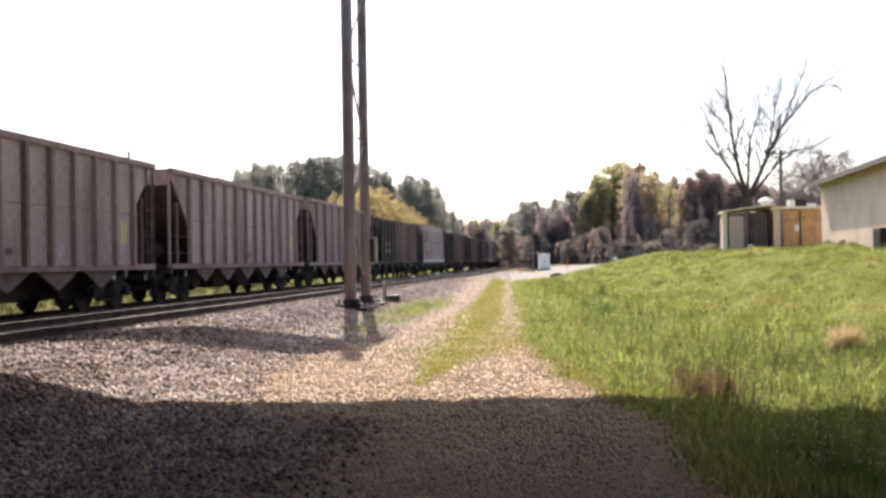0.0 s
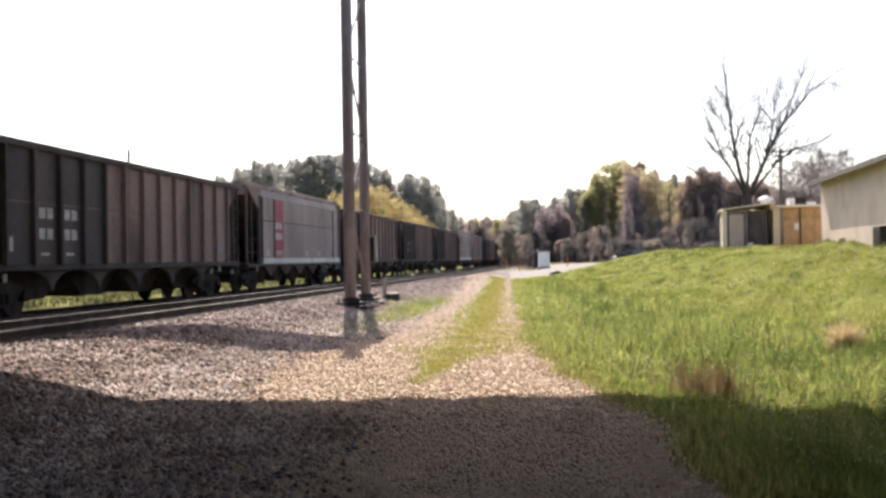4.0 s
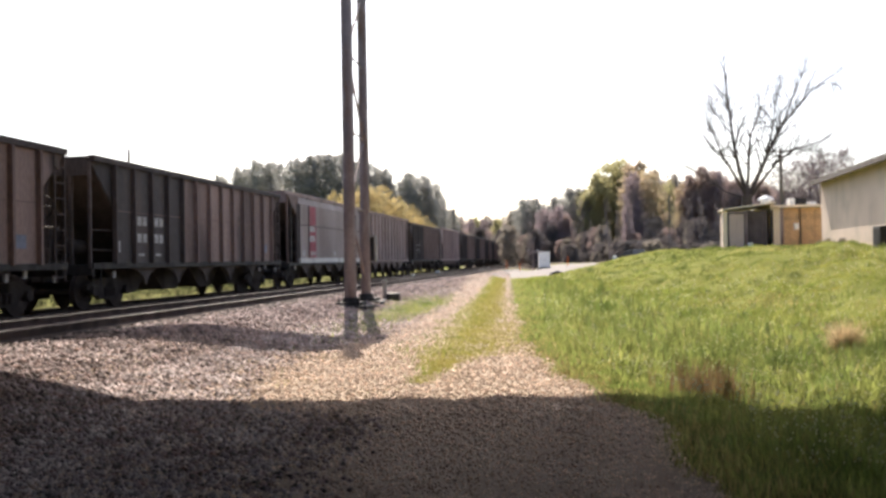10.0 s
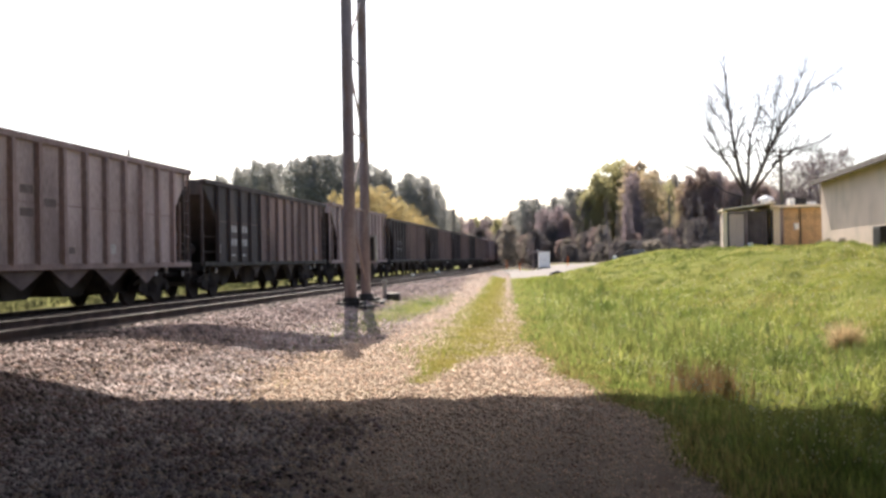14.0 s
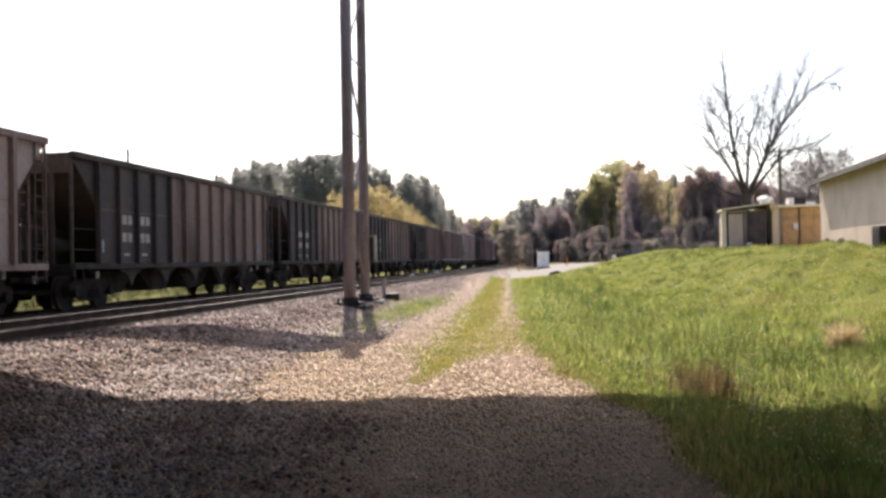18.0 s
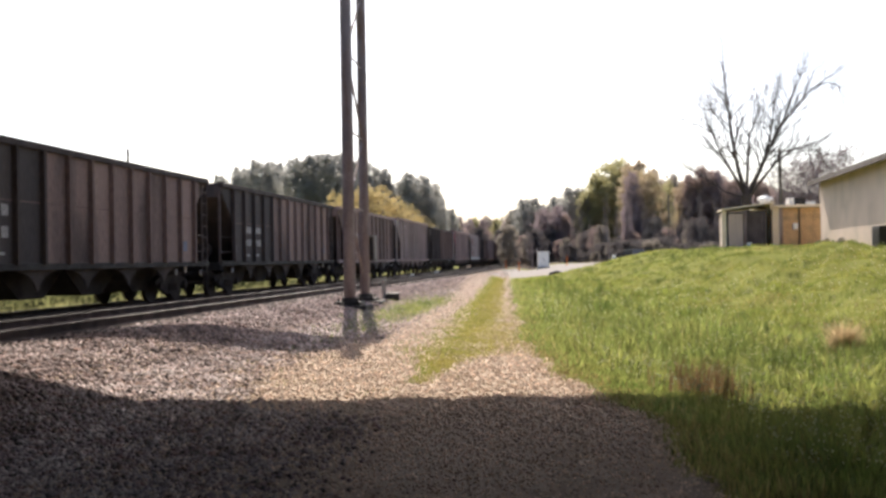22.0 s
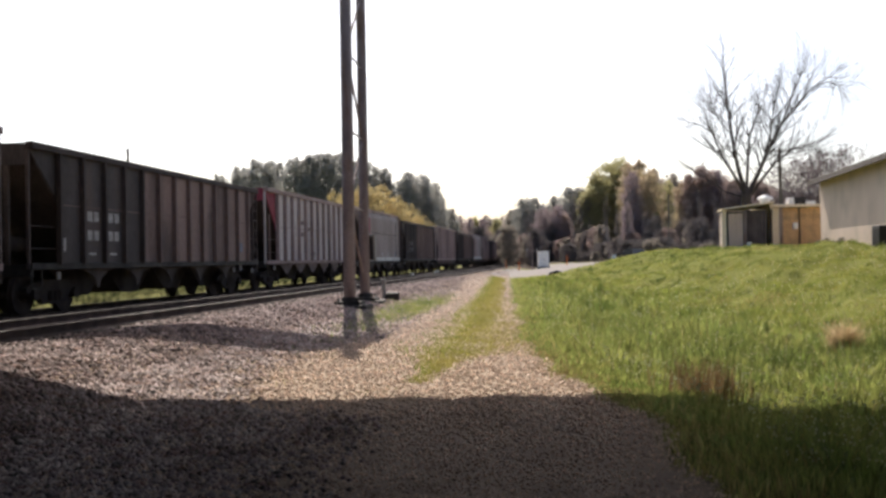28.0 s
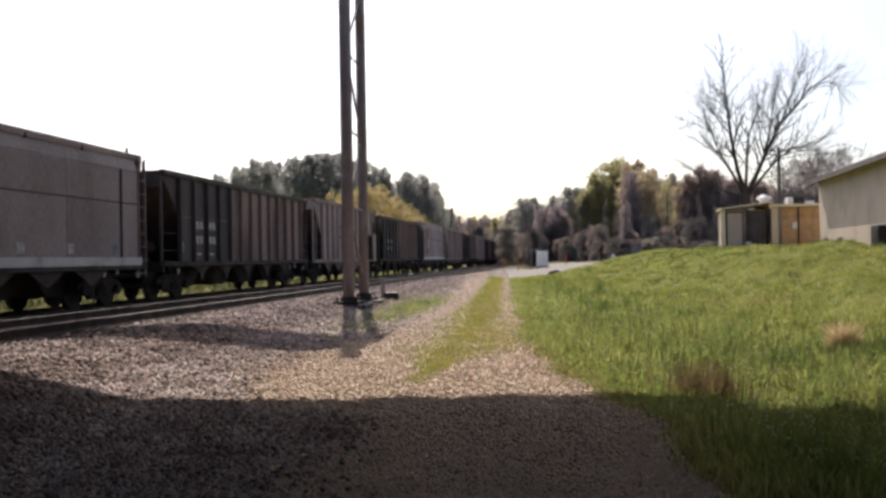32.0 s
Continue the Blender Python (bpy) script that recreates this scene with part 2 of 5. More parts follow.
M = {
    "stone": mat("ballast_stone", (0.435, 0.372, 0.362), (0.26, 0.208, 0.205), rough=0.9, scale=1.5, fine=40, by_island=0.75, stain=(0.33, 0.22, 0.18), stain_scale=7),
    "shoulder_stone": mat("shoulder_ballast_stone", (0.325, 0.256, 0.243), (0.185, 0.14, 0.134), rough=0.9, scale=1.5, fine=40, by_island=0.75, stain=(0.23, 0.15, 0.125), stain_scale=7),
    "path_stone": mat("tan_path_gravel", (0.80, 0.64, 0.525), (0.65, 0.515, 0.425), rough=0.9, scale=1.5, fine=40, by_island=0.4, stain=(0.40, 0.30, 0.22), stain_scale=5),
    # dark from grease, and from the shade on backlit stone sides put into its colour
    "dirty_shaded_stone": mat("oily_shaded_ballast", (0.07, 0.052, 0.045), (0.04, 0.031, 0.027), rough=0.9, scale=1.5, fine=40, by_island=0.5),
    "grass": mat("grass_blade", (0.17, 0.225, 0.082), (0.28, 0.295, 0.12), rough=0.45, spec=0.28, scale=1.6, fine=11, bump=0, by_island=0.62, leaf=0.5, stain=(0.10, 0.15, 0.045), stain_scale=0.5, blade=True),
    "tussock": mat("dark_grass_blade", (0.11, 0.155, 0.045), (0.16, 0.19, 0.06), rough=0.6, spec=0.12, scale=0.7, fine=9, bump=0, by_island=0.4, leaf=0.4),
    "thin_grass": mat("yellowed_grass", (0.38, 0.335, 0.11), (0.29, 0.285, 0.085), rough=0.8, spec=0.05, scale=0.6, fine=9, bump=0, by_island=0.4, leaf=0.45),
    "short_grass": mat("short_bank_grass", (0.19, 0.24, 0.064), (0.27, 0.275, 0.09), rough=0.8, spec=0.04, scale=0.45, fine=9, bump=0, by_island=0.22, leaf=0.5, blade=True),
    "field": mat("field_grass", (0.43, 0.41, 0.20), (0.31, 0.31, 0.13), rough=0.8, spec=0.05, scale=1.2, fine=9, bump=0, by_island=0.5, leaf=0.4, stain=(0.10, 0.11, 0.05), stain_scale=0.9),
    "field_gap": mat("dark_gap_blade", (0.05, 0.058, 0.025), (0.035, 0.04, 0.02), rough=0.7, spec=0.05, bump=0, by_island=0.4, leaf=0.12),
    "straw": mat("pale_straw", (0.66, 0.53, 0.33), (0.55, 0.43, 0.25), rough=0.8, spec=0.05, bump=0, by_island=0.3, leaf=0.4),
    "stalk": mat("red_brown_stalk", (0.33, 0.23, 0.12), (0.24, 0.165, 0.09), rough=0.8, spec=0.05, bump=0, by_island=0.4, leaf=0.3),
    "dark_door": mat("dark_corrugated_sheet", (0.13, 0.105, 0.10), (0.09, 0.073, 0.07), rough=0.7, scale=1.5, fine=25, by_object=0.12),
    "dry": mat("dry_grass", (0.46, 0.39, 0.19), (0.35, 0.30, 0.13), rough=0.8, spec=0.05, scale=0.5, fine=9, bump=0, by_island=0.4, leaf=0.45),
    "seed": mat("pale_seed_glint", (0.74, 0.75, 0.58), (0.62, 0.63, 0.45), rough=0.9, bump=0, leaf=0.4),
    "car_glass": mat("dark_car_glass", (0.03, 0.035, 0.04), rough=0.12, scale=2, bump=0),
    "rail": mat("rail_steel", (0.075, 0.045, 0.037), (0.045, 0.03, 0.026), rough=0.75, metal=0.2, scale=3, fine=50),
    "rail_top": mat("rail_head", (0.105, 0.098, 0.096), (0.065, 0.06, 0.059), rough=0.7, metal=0.6, scale=3, fine=50, bump=0.05),
    "sleeper": mat("sleeper_wood", (0.06, 0.045, 0.037), (0.035, 0.027, 0.023), rough=0.9, scale=3, fine=60, by_object=0.3),
    "steel": mat("galvanised_steel", (0.315, 0.25, 0.235), (0.215, 0.165, 0.155), rough=0.6, metal=0.25, scale=2.5, fine=45, stain=(0.20, 0.13, 0.10), stain_scale=3, streak=0.3),
    "dark_steel": mat("dark_steel", (0.05, 0.045, 0.042), (0.03, 0.027, 0.026), rough=0.7, metal=0.3, scale=3, fine=50),
    "concrete": mat("concrete", (0.38, 0.36, 0.33), (0.28, 0.265, 0.245), rough=0.9, scale=0.8, fine=30, stain=(0.2, 0.19, 0.17)),
    # kept dark so the unseen bridge bounces little light onto the ground
    "dark_concrete": mat("low_bounce_concrete", (0.22, 0.20, 0.18), (0.15, 0.14, 0.13), rough=0.9, scale=0.8, fine=30, stain=(0.11, 0.10, 0.09)),
    "white": mat("white_paint", (0.90, 0.88, 0.83), (0.84, 0.82, 0.77), rough=0.5, scale=2, fine=40, bump=0.1),
    "bark": mat("bark", (0.24, 0.195, 0.175), (0.15, 0.12, 0.11), rough=0.9, scale=2, fine=18, bump=0.6, depth=0.03, streak=0.2),
    "dark_bark": mat("dark_bark", (0.085, 0.066, 0.058), (0.05, 0.04, 0.035), rough=0.9, scale=2, fine=18, bump=0.6, depth=0.03, streak=0.2),
    "wall": mat("cream_stucco", (0.63, 0.505, 0.42), (0.56, 0.45, 0.372), rough=0.9, scale=0.5, fine=35, stain=(0.50, 0.41, 0.335), stain_scale=0.7),
    "roofing": mat("grey_roofing", (0.17, 0.145, 0.13), (0.12, 0.10, 0.09), rough=0.85, scale=1.5, fine=25),
    "tan_metal": mat("tan_sheet", (0.70, 0.44, 0.22), (0.58, 0.36, 0.18), rough=0.65, scale=1.0, fine=20, stain=(0.46, 0.31, 0.16), stain_scale=1.5, by_object=0.08),
    "pale_panel": mat("pale_panel", (0.88, 0.74, 0.55), (0.80, 0.67, 0.49), rough=0.7, scale=1.2, fine=25, by_object=0.06),
    "black": mat("black_enamel", (0.022, 0.02, 0.02), (0.035, 0.032, 0.03), rough=0.6, scale=2, fine=40),
    "orange": mat("orange_marker", (0.75, 0.20, 0.05), rough=0.6),
    "asphalt": mat("pale_asphalt", (0.34, 0.33, 0.32), (0.26, 0.25, 0.24), rough=0.9, scale=1.2, fine=40),
    # wagons
    "car_black": mat("black_wagon_paint", (0.095, 0.081, 0.076), (0.07, 0.06, 0.057), rough=0.75, scale=0.9, fine=22, stain=(0.095, 0.07, 0.06), stain_scale=1.1, by_object=0.14, streak=0.25),
    "car_rust": mat("rusted_black_paint", (0.30, 0.212, 0.18), (0.23, 0.163, 0.14), rough=0.8, scale=0.9, fine=22, stain=(0.12, 0.09, 0.08), stain_scale=1.0, by_object=0.14, streak=0.25),
    "car_brown": mat("brown_wagon_paint", (0.54, 0.42, 0.385), (0.44, 0.335, 0.307), rough=0.8, scale=0.8, fine=22, stain=(0.30, 0.22, 0.205), stain_scale=0.9, by_object=0.1, streak=0.25),
    "car_wide": mat("red_brown_wagon_paint", (0.37, 0.285, 0.262), (0.29, 0.222, 0.205), rough=0.8, scale=0.8, fine=22, stain=(0.235, 0.17, 0.155), stain_scale=0.9, by_object=0.1, streak=0.25),
    "car_taupe": mat("taupe_wagon_paint", (0.50, 0.405, 0.372), (0.41, 0.33, 0.302), rough=0.8, scale=0.8, fine=22, stain=(0.27, 0.21, 0.195), stain_scale=0.9, by_object=0.1, streak=0.25),
    "car_grey": mat("grey_wagon_paint", (0.52, 0.445, 0.415), (0.43, 0.365, 0.34), rough=0.75, scale=0.8, fine=22, stain=(0.31, 0.265, 0.25), stain_scale=0.9, by_object=0.1, streak=0.25),
    "car_pale": mat("pale_grey_wagon_paint", (0.64, 0.57, 0.53), (0.54, 0.48, 0.445), rough=0.75, scale=0.8, fine=22, stain=(0.42, 0.36, 0.33), stain_scale=0.9, by_object=0.1, streak=0.25),
    "car_side": mat("mauve_grey_wagon_paint", (0.335, 0.275, 0.256), (0.28, 0.23, 0.213), rough=0.75, scale=0.7, fine=22, stain=(0.235, 0.185, 0.17), stain_scale=0.8, by_object=0.07, streak=0.25),
    "car_rib": mat("rust_streaked_rib_paint", (0.37, 0.272, 0.248), (0.28, 0.203, 0.186), rough=0.8, scale=1.2, fine=22, stain=(0.25, 0.19, 0.175), stain_scale=1.3, by_object=0.15, streak=0.25),
    # rusty ribs, and the shade painted on some wagons' end gussets and posts
    "rust_rib_shade": mat("rusty_rib_and_shade_paint", (0.22, 0.152, 0.13), (0.155, 0.108, 0.094), rough=0.8, scale=1.2, fine=22, stain=(0.25, 0.175, 0.15), stain_scale=1.3, by_object=0.15, streak=0.25),
    "end_steel": mat("grimy_end_steel", (0.11, 0.09, 0.081), (0.075, 0.062, 0.056), rough=0.85, scale=1.5, fine=25, spec=0.1, by_object=0.15),
    "dark_rib": mat("sooty_rib_paint", (0.085, 0.066, 0.06), (0.055, 0.044, 0.041), rough=0.8, scale=1.2, fine=22, by_object=0.2, streak=0.25),
    "dusty_white": mat("dusty_white_sill", (0.62, 0.60, 0.57), (0.46, 0.44, 0.42), rough=0.7, scale=1.5, fine=30, stain=(0.36, 0.32, 0.30), stain_scale=1.5),
    "car_red": mat("red_wagon_stripe", (0.33, 0.062, 0.085), (0.26, 0.055, 0.072), rough=0.7, scale=1, fine=22, stain=(0.22, 0.075, 0.08)),
    "mark": mat("white_stencil", (0.55, 0.53, 0.51), (0.34, 0.32, 0.30), rough=0.7, scale=9, fine=30, bump=0),
    "mark_yellow": mat("yellow_placard", (0.70, 0.58, 0.30), (0.55, 0.46, 0.25), rough=0.7, bump=0),
    "mark_blue": mat("blue_placard", (0.22, 0.24, 0.30), (0.16, 0.175, 0.22), rough=0.7, bump=0),
    "mark_pale": mat("pale_blue_paper", (0.42, 0.44, 0.52), (0.36, 0.38, 0.45), rough=0.7, bump=0),
    "mark_dark": mat("dark_emblem", (0.21, 0.165, 0.15), rough=0.8, bump=0),
    "under": mat("grimy_underframe", (0.085, 0.07, 0.063), (0.055, 0.046, 0.042), rough=0.9, scale=2, fine=30, spec=0.03),
    "skirt": mat("dusty_skirt_plate", (0.235, 0.18, 0.166), (0.175, 0.136, 0.126), rough=0.85, scale=2, fine=30, by_object=0.15, spec=0.1),
    "chute": mat("chute_steel", (0.14, 0.115, 0.107), (0.10, 0.083, 0.078), rough=0.85, scale=2, fine=30, by_object=0.15, spec=0.1),
    "wheel": mat("wheel_steel", (0.09, 0.07, 0.062), (0.06, 0.047, 0.042), rough=0.85, scale=3, fine=40, spec=0.05),
}


def foliage(name, a, b, leaf=0.35):
    return mat(name, a, b, rough=0.7, scale=0.25, fine=3, bump=0, by_island=0.28, leaf=leaf)


LEAF = {
    # evergreen and dull crowns are greyed and lightened to carry distance haze
    "pine": foliage("hazed_evergreen_needles", (0.36, 0.355, 0.335), (0.30, 0.30, 0.285), 0.66),
    "yellow": foliage("yellow_blossom", (0.58, 0.45, 0.22), (0.42, 0.35, 0.18), 0.5),
    "olive": foliage("olive_spring_leaf", (0.45, 0.42, 0.22), (0.37, 0.345, 0.20), 0.7),
    "dull": foliage("hazed_dull_leaf", (0.35, 0.31, 0.265), (0.28, 0.25, 0.215), 0.68),
    "mauve": foliage("mauve_buds", (0.36, 0.29, 0.302), (0.29, 0.237, 0.246), 0.62),
    "russet": foliage("russet_buds", (0.40, 0.305, 0.28), (0.32, 0.25, 0.23), 0.65),
    "brush": foliage("brown_brush", (0.165, 0.145, 0.14), (0.12, 0.107, 0.104), 0.45),
    "spring": foliage("pink_yellow_leaf", (0.52, 0.44, 0.285), (0.46, 0.36, 0.27), 0.68),
    "lace": foliage("grey_twigs", (0.34, 0.29, 0.29), (0.26, 0.22, 0.22), 0.4),
}


# ---------- mesh helpers ----------
def mesh_of(name, bm, material, shade=False):
    me = bpy.data.meshes.new(name)
    bm.normal_update()
    bm.to_mesh(me)
    bm.free()
    for one in (material if isinstance(material, (list, tuple)) else [material]):
        me.materials.append(one)
    if shade:
        me.polygons.foreach_set("use_smooth", [True] * len(me.polygons))
    return me


def fast_mesh(name, verts, faces, material):
    """A mesh from numpy arrays of vertices and of triangles or quads."""
    me = bpy.data.meshes.new(name)
    k = faces.shape[1]
    me.vertices.add(len(verts))
    me.vertices.foreach_set("co", np.ascontiguousarray(verts, np.float32).ravel())
    me.loops.add(faces.size)
    me.loops.foreach_set("vertex_index", np.ascontiguousarray(faces, np.int32).ravel())
    me.polygons.add(len(faces))
    me.polygons.foreach_set("loop_start", np.arange(0, faces.size, k, dtype=np.int32))
    me.materials.append(material)
    me.update(calc_edges=True)
    return me


def part(name, bm, material, parent, label="", at=None):
    """Links a bmesh, or a mesh that is there already, as one object under parent."""
    ob = new(name, bm if isinstance(bm, bpy.types.Mesh) else mesh_of(name, bm, material))
    ob.parent = parent
    if at is not None:
        ob.matrix_basis = at
    if label:
        ob["label"] = label
    return ob


def box(bm, x0, x1, y0, y1, z0, z1, bevel=0.0):
    made = bmesh.ops.create_cube(bm, size=1, matrix=Matrix.Translation(((x0 + x1) / 2, (y0 + y1) / 2, (z0 + z1) / 2)) @ Matrix.Diagonal((x1 - x0, y1 - y0, z1 - z0, 1)))
    if bevel:
        edges = list({e for v in made["verts"] for e in v.link_edges})
        bmesh.ops.bevel(bm, geom=edges, offset=bevel, segments=2, affect="EDGES", profile=0.6)
    return bm


def bx(*a, **k):
    return box(bmesh.new(), *a, **k)


def rod(bm, a, b, r0, r1=None, n=8):
    a, b = Vector(a), Vector(b)
    way = b - a
    m = Matrix.Translation((a + b) / 2) @ way.to_track_quat("Z", "Y").to_matrix().to_4x4()
    bmesh.ops.create_cone(bm, cap_ends=True, segments=n, radius1=r0, radius2=r0 if r1 is None else r1, depth=way.length, matrix=m)
    return bm


def slab(bm, outline, x0, x1):
    """A plate: an outline of (y, z) points, from x0 to x1."""
    a = [bm.verts.new((x0, y, z)) for y, z in outline]
    b = [bm.verts.new((x1, y, z)) for y, z in outline]
    bm.faces.new(a), bm.faces.new(b[::-1])
    for i in range(len(a)):
        j = (i + 1) % len(a)
        bm.faces.new((a[j], a[i], b[i], b[j]))
    bmesh.ops.recalc_face_normals(bm, faces=bm.faces)
    return bm


def thing(name, m, label, category, group=""):
    ob = new(name)
    ob.matrix_basis = m
    return tagged(ob, label, category, group)


# ---------- the ground: one sheet to the horizon ----------
def spread(lo, hi, step, reach, grow=1.22):
    inner = list(np.arange(lo, hi + 1e-6, step))
    for sign, side in ((-1, 0), (1, -1)):
        k, at = step, inner[side]
        extra = []
        while abs(at) < reach:
            k *= grow
            at += sign * k
            extra.append(at)
        inner = extra[::-1] + inner if sign < 0 else inner + extra
    return np.array(inner)


def covers(x, y):
    """Shares of tan dust, turf and pale road at a place."""
    s, d = rail_coords(x, y)
    p = x - path_edge(y)
    turf = smooth(-0.25, 0.2, p) + smooth(17.4, 19.0, d)
    turf = np.maximum(turf, 0.42 * np.exp(-((x - strip_middle(y)[0]) / strip_middle(y)[1]) ** 2) * smooth(11.5, 15, y) * (1 - smooth(50, 65, y)))
    turf = np.maximum(turf, 0.5 * np.exp(-((x + 1.65 - 0.117 * (y - 23)) / 0.4) ** 2 - ((y - 29) / 6) ** 2))
    pale = smooth(68, 76, s) * (1 - smooth(100, 115, s)) * (d < 6.8) * (1 - smooth(9, 15, p))
    dust = smooth(-4.3, -2.9, p + sunlit_tan_reach(y)) * (1 - smooth(-0.25, 0.2, p))
    turf = np.clip(turf * (1 - pale), 0, 1)
    litter = smooth(108, 118, y) * smooth(-6, 2, p) * (1 - pale)
    turf = np.maximum(turf, smooth(115, 130, s) * (1 - smooth(5, 7, d)))
    # track bed: grease, darkened further for the shaded sides of backlit ballast
    grime_shade = (0.45 * smooth(4.6, 6.4, d) + 0.55 * smooth(7.1, 7.7, d)) * (1 - smooth(14.3, 14.9, d))
    return np.clip(dust, 0, 1), turf, pale, grime_shade, litter


def build_ground():
    xs, ys = spread(-20, 24, 0.22, 2600), spread(-6, 64, 0.25, 2600, 1.12)
    gx, gy = np.meshgrid(xs, ys, indexing="ij")
    gz = land(gx, gy)
    far = smooth(300, 900, np.hypot(gx, gy))
    gz = gz * (1 - far)
    n, m = len(xs), len(ys)
    idx = np.arange(n * m).reshape(n, m)
    faces = np.stack([idx[:-1, :-1], idx[1:, :-1], idx[1:, 1:], idx[:-1, 1:]], -1).reshape(-1, 4)
    me = fast_mesh("ground", np.stack([gx, gy, gz], -1).reshape(-1, 3), faces, ground_material())
    me.polygons.foreach_set("use_smooth", [True] * len(me.polygons))
    for name, values in zip(("dust", "turf", "pale", "grime_shade", "litter"), covers(gx.ravel(), gy.ravel())):
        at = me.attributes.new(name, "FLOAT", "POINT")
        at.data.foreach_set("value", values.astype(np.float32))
    tagged(new("ground", me), "trackside ground of crushed stone, tan path and green bank", "ground", kind="structure")


def scatter_stones(name, label, count, region, size, material, seed):
    r = np.random.default_rng(seed)
    x, y = region(r, count)
    z = land(x, y)
    base = np.array([(1, 0, 0), (0, 1, 0), (-1, 0, 0), (0, -1, 0), (0, 0, 0.8), (0, 0, -0.6)], float)
    tri = np.array([(0, 1, 4), (1, 2, 4), (2, 3, 4), (3, 0, 4), (1, 0, 5), (2, 1, 5), (3, 2, 5), (0, 3, 5)])
    k = len(x)
    v = base[None] * (1 + r.uniform(-0.35, 0.35, (k, 6, 3)))
    v *= (r.uniform(size[0], size[1], k) * (0.7 + 0.6 * r.random(k)) * np.clip(y / 12, 0.45, 1))[:, None, None]
    turn = r.uniform(0, 6.28, k)
    c, sn = np.cos(turn)[:, None], np.sin(turn)[:, None]
    tilt = r.uniform(-0.7, 0.7, k)[:, None]
    vx, vy, vz = v[..., 0] * c - v[..., 1] * sn, v[..., 0] * sn + v[..., 1] * c, v[..., 2]
    vy, vz = vy * np.cos(tilt) - vz * np.sin(tilt), vy * np.sin(tilt) + vz * np.cos(tilt)
    pts = np.stack([vx + x[:, None], vy + y[:, None], vz + (z + 0.008)[:, None]], -1)
    faces = tri[None] + (np.arange(k) * 6)[:, None, None]
    me = fast_mesh(name, pts.reshape(-1, 3), faces.reshape(-1, 3), material)
    tagged(new(name, me), label, "gravel", kind="stuff")


def scatter_blades(name, label, x, y, height, width, material, seed, lean=0.35, simple=False):
    r = np.random.default_rng(seed)
    k = len(x)
    z = land(x, y)
    turn, bend = r.uniform(0, 6.28, k), r.uniform(0.1, 1.0, k) * lean
    h = height * r.uniform(0.5, 1.3, k)
    dx, dy = np.cos(turn), np.sin(turn)
    way = r.uniform(0, 6.28, k)
    bxx, byy = np.cos(way) * bend * h, np.sin(way) * bend * h
    w = width * r.uniform(0.6, 1.3, k)
    root = np.stack([x, y, z - 0.02], -1)
    side = np.stack([dx * w, dy * w, 0 * w], -1)
    mid = root + np.stack([bxx * 0.35, byy * 0.35, h * 0.6], -1)
    tip = root + np.stack([bxx, byy, h], -1)
    if simple:
        pts = np.stack([root - side, root + side, tip], 1)
        faces = np.arange(k * 3).reshape(k, 1, 3)
    else:
        pts = np.stack([root - side, root + side, mid + side * 0.7, mid - side * 0.7, tip], 1)
        faces = np.array([(0, 1, 2), (0, 2, 3), (3, 2, 4)])[None] + (np.arange(k) * 5)[:, None, None]
    me = fast_mesh(name, pts.reshape(-1, 3), faces.reshape(-1, 3), material)
    tagged(new(name, me), label, "grass", kind="stuff")


def build_stones():
    def shoulder(r, k):
        return bed(r, k, 5.0, 8.3)

    def bed(r, k, d0=1.4, d1=5.7):
        y = 5.5 * np.exp(r.random(k) * math.log(60 / 5.5))
        d = r.uniform(d0, d1, k)
        s = y / AHEAD.y + 0.13 * d
        x = AHEAD.x * s + LEFT.x * d
        keep = (np.abs(x) < 0.52 * y + 1) & (r.random(k) > smooth(-3.6, -2.2, x - path_edge(y) + sunlit_tan_reach(y)))
        return x[keep], y[keep]

    def lane(r, k):
        y = 5.5 * np.exp(r.random(k) * math.log(85 / 5.5))
        x = path_edge(y) + r.uniform(-4.6, 0.02, k) * (1 + 0.27 * sunlit_tan_reach(y))
        keep = (np.abs(x) < 0.52 * y + 1) & (r.random(k) > 0.8 * np.exp(-((x - strip_middle(y)[0]) / strip_middle(y)[1]) ** 2) * (y > 12.5))
        return x[keep], y[keep]

    def between(r, k):
        s, d = r.uniform(6, 90, k), r.uniform(7.2, 15.6, k)
        return AHEAD.x * s + LEFT.x * d, AHEAD.y * s + LEFT.y * d

    scatter_stones("ballast", "grey and pink crushed stone beside the tracks", 62000, bed, (0.022, 0.05), M["stone"], 11)
    scatter_stones("shoulder_ballast", "darker crushed stone on the track's shoulder", 42000, shoulder, (0.024, 0.052), M["shoulder_stone"], 14)
    scatter_stones("path_gravel", "small pale gravel on the worn path", 72000, lane, (0.011, 0.026), M["path_stone"], 12)
    scatter_stones("track_ballast", "crushed stone between the sleepers", 26000, between, (0.035, 0.07), M["dirty_shaded_stone"], 13)


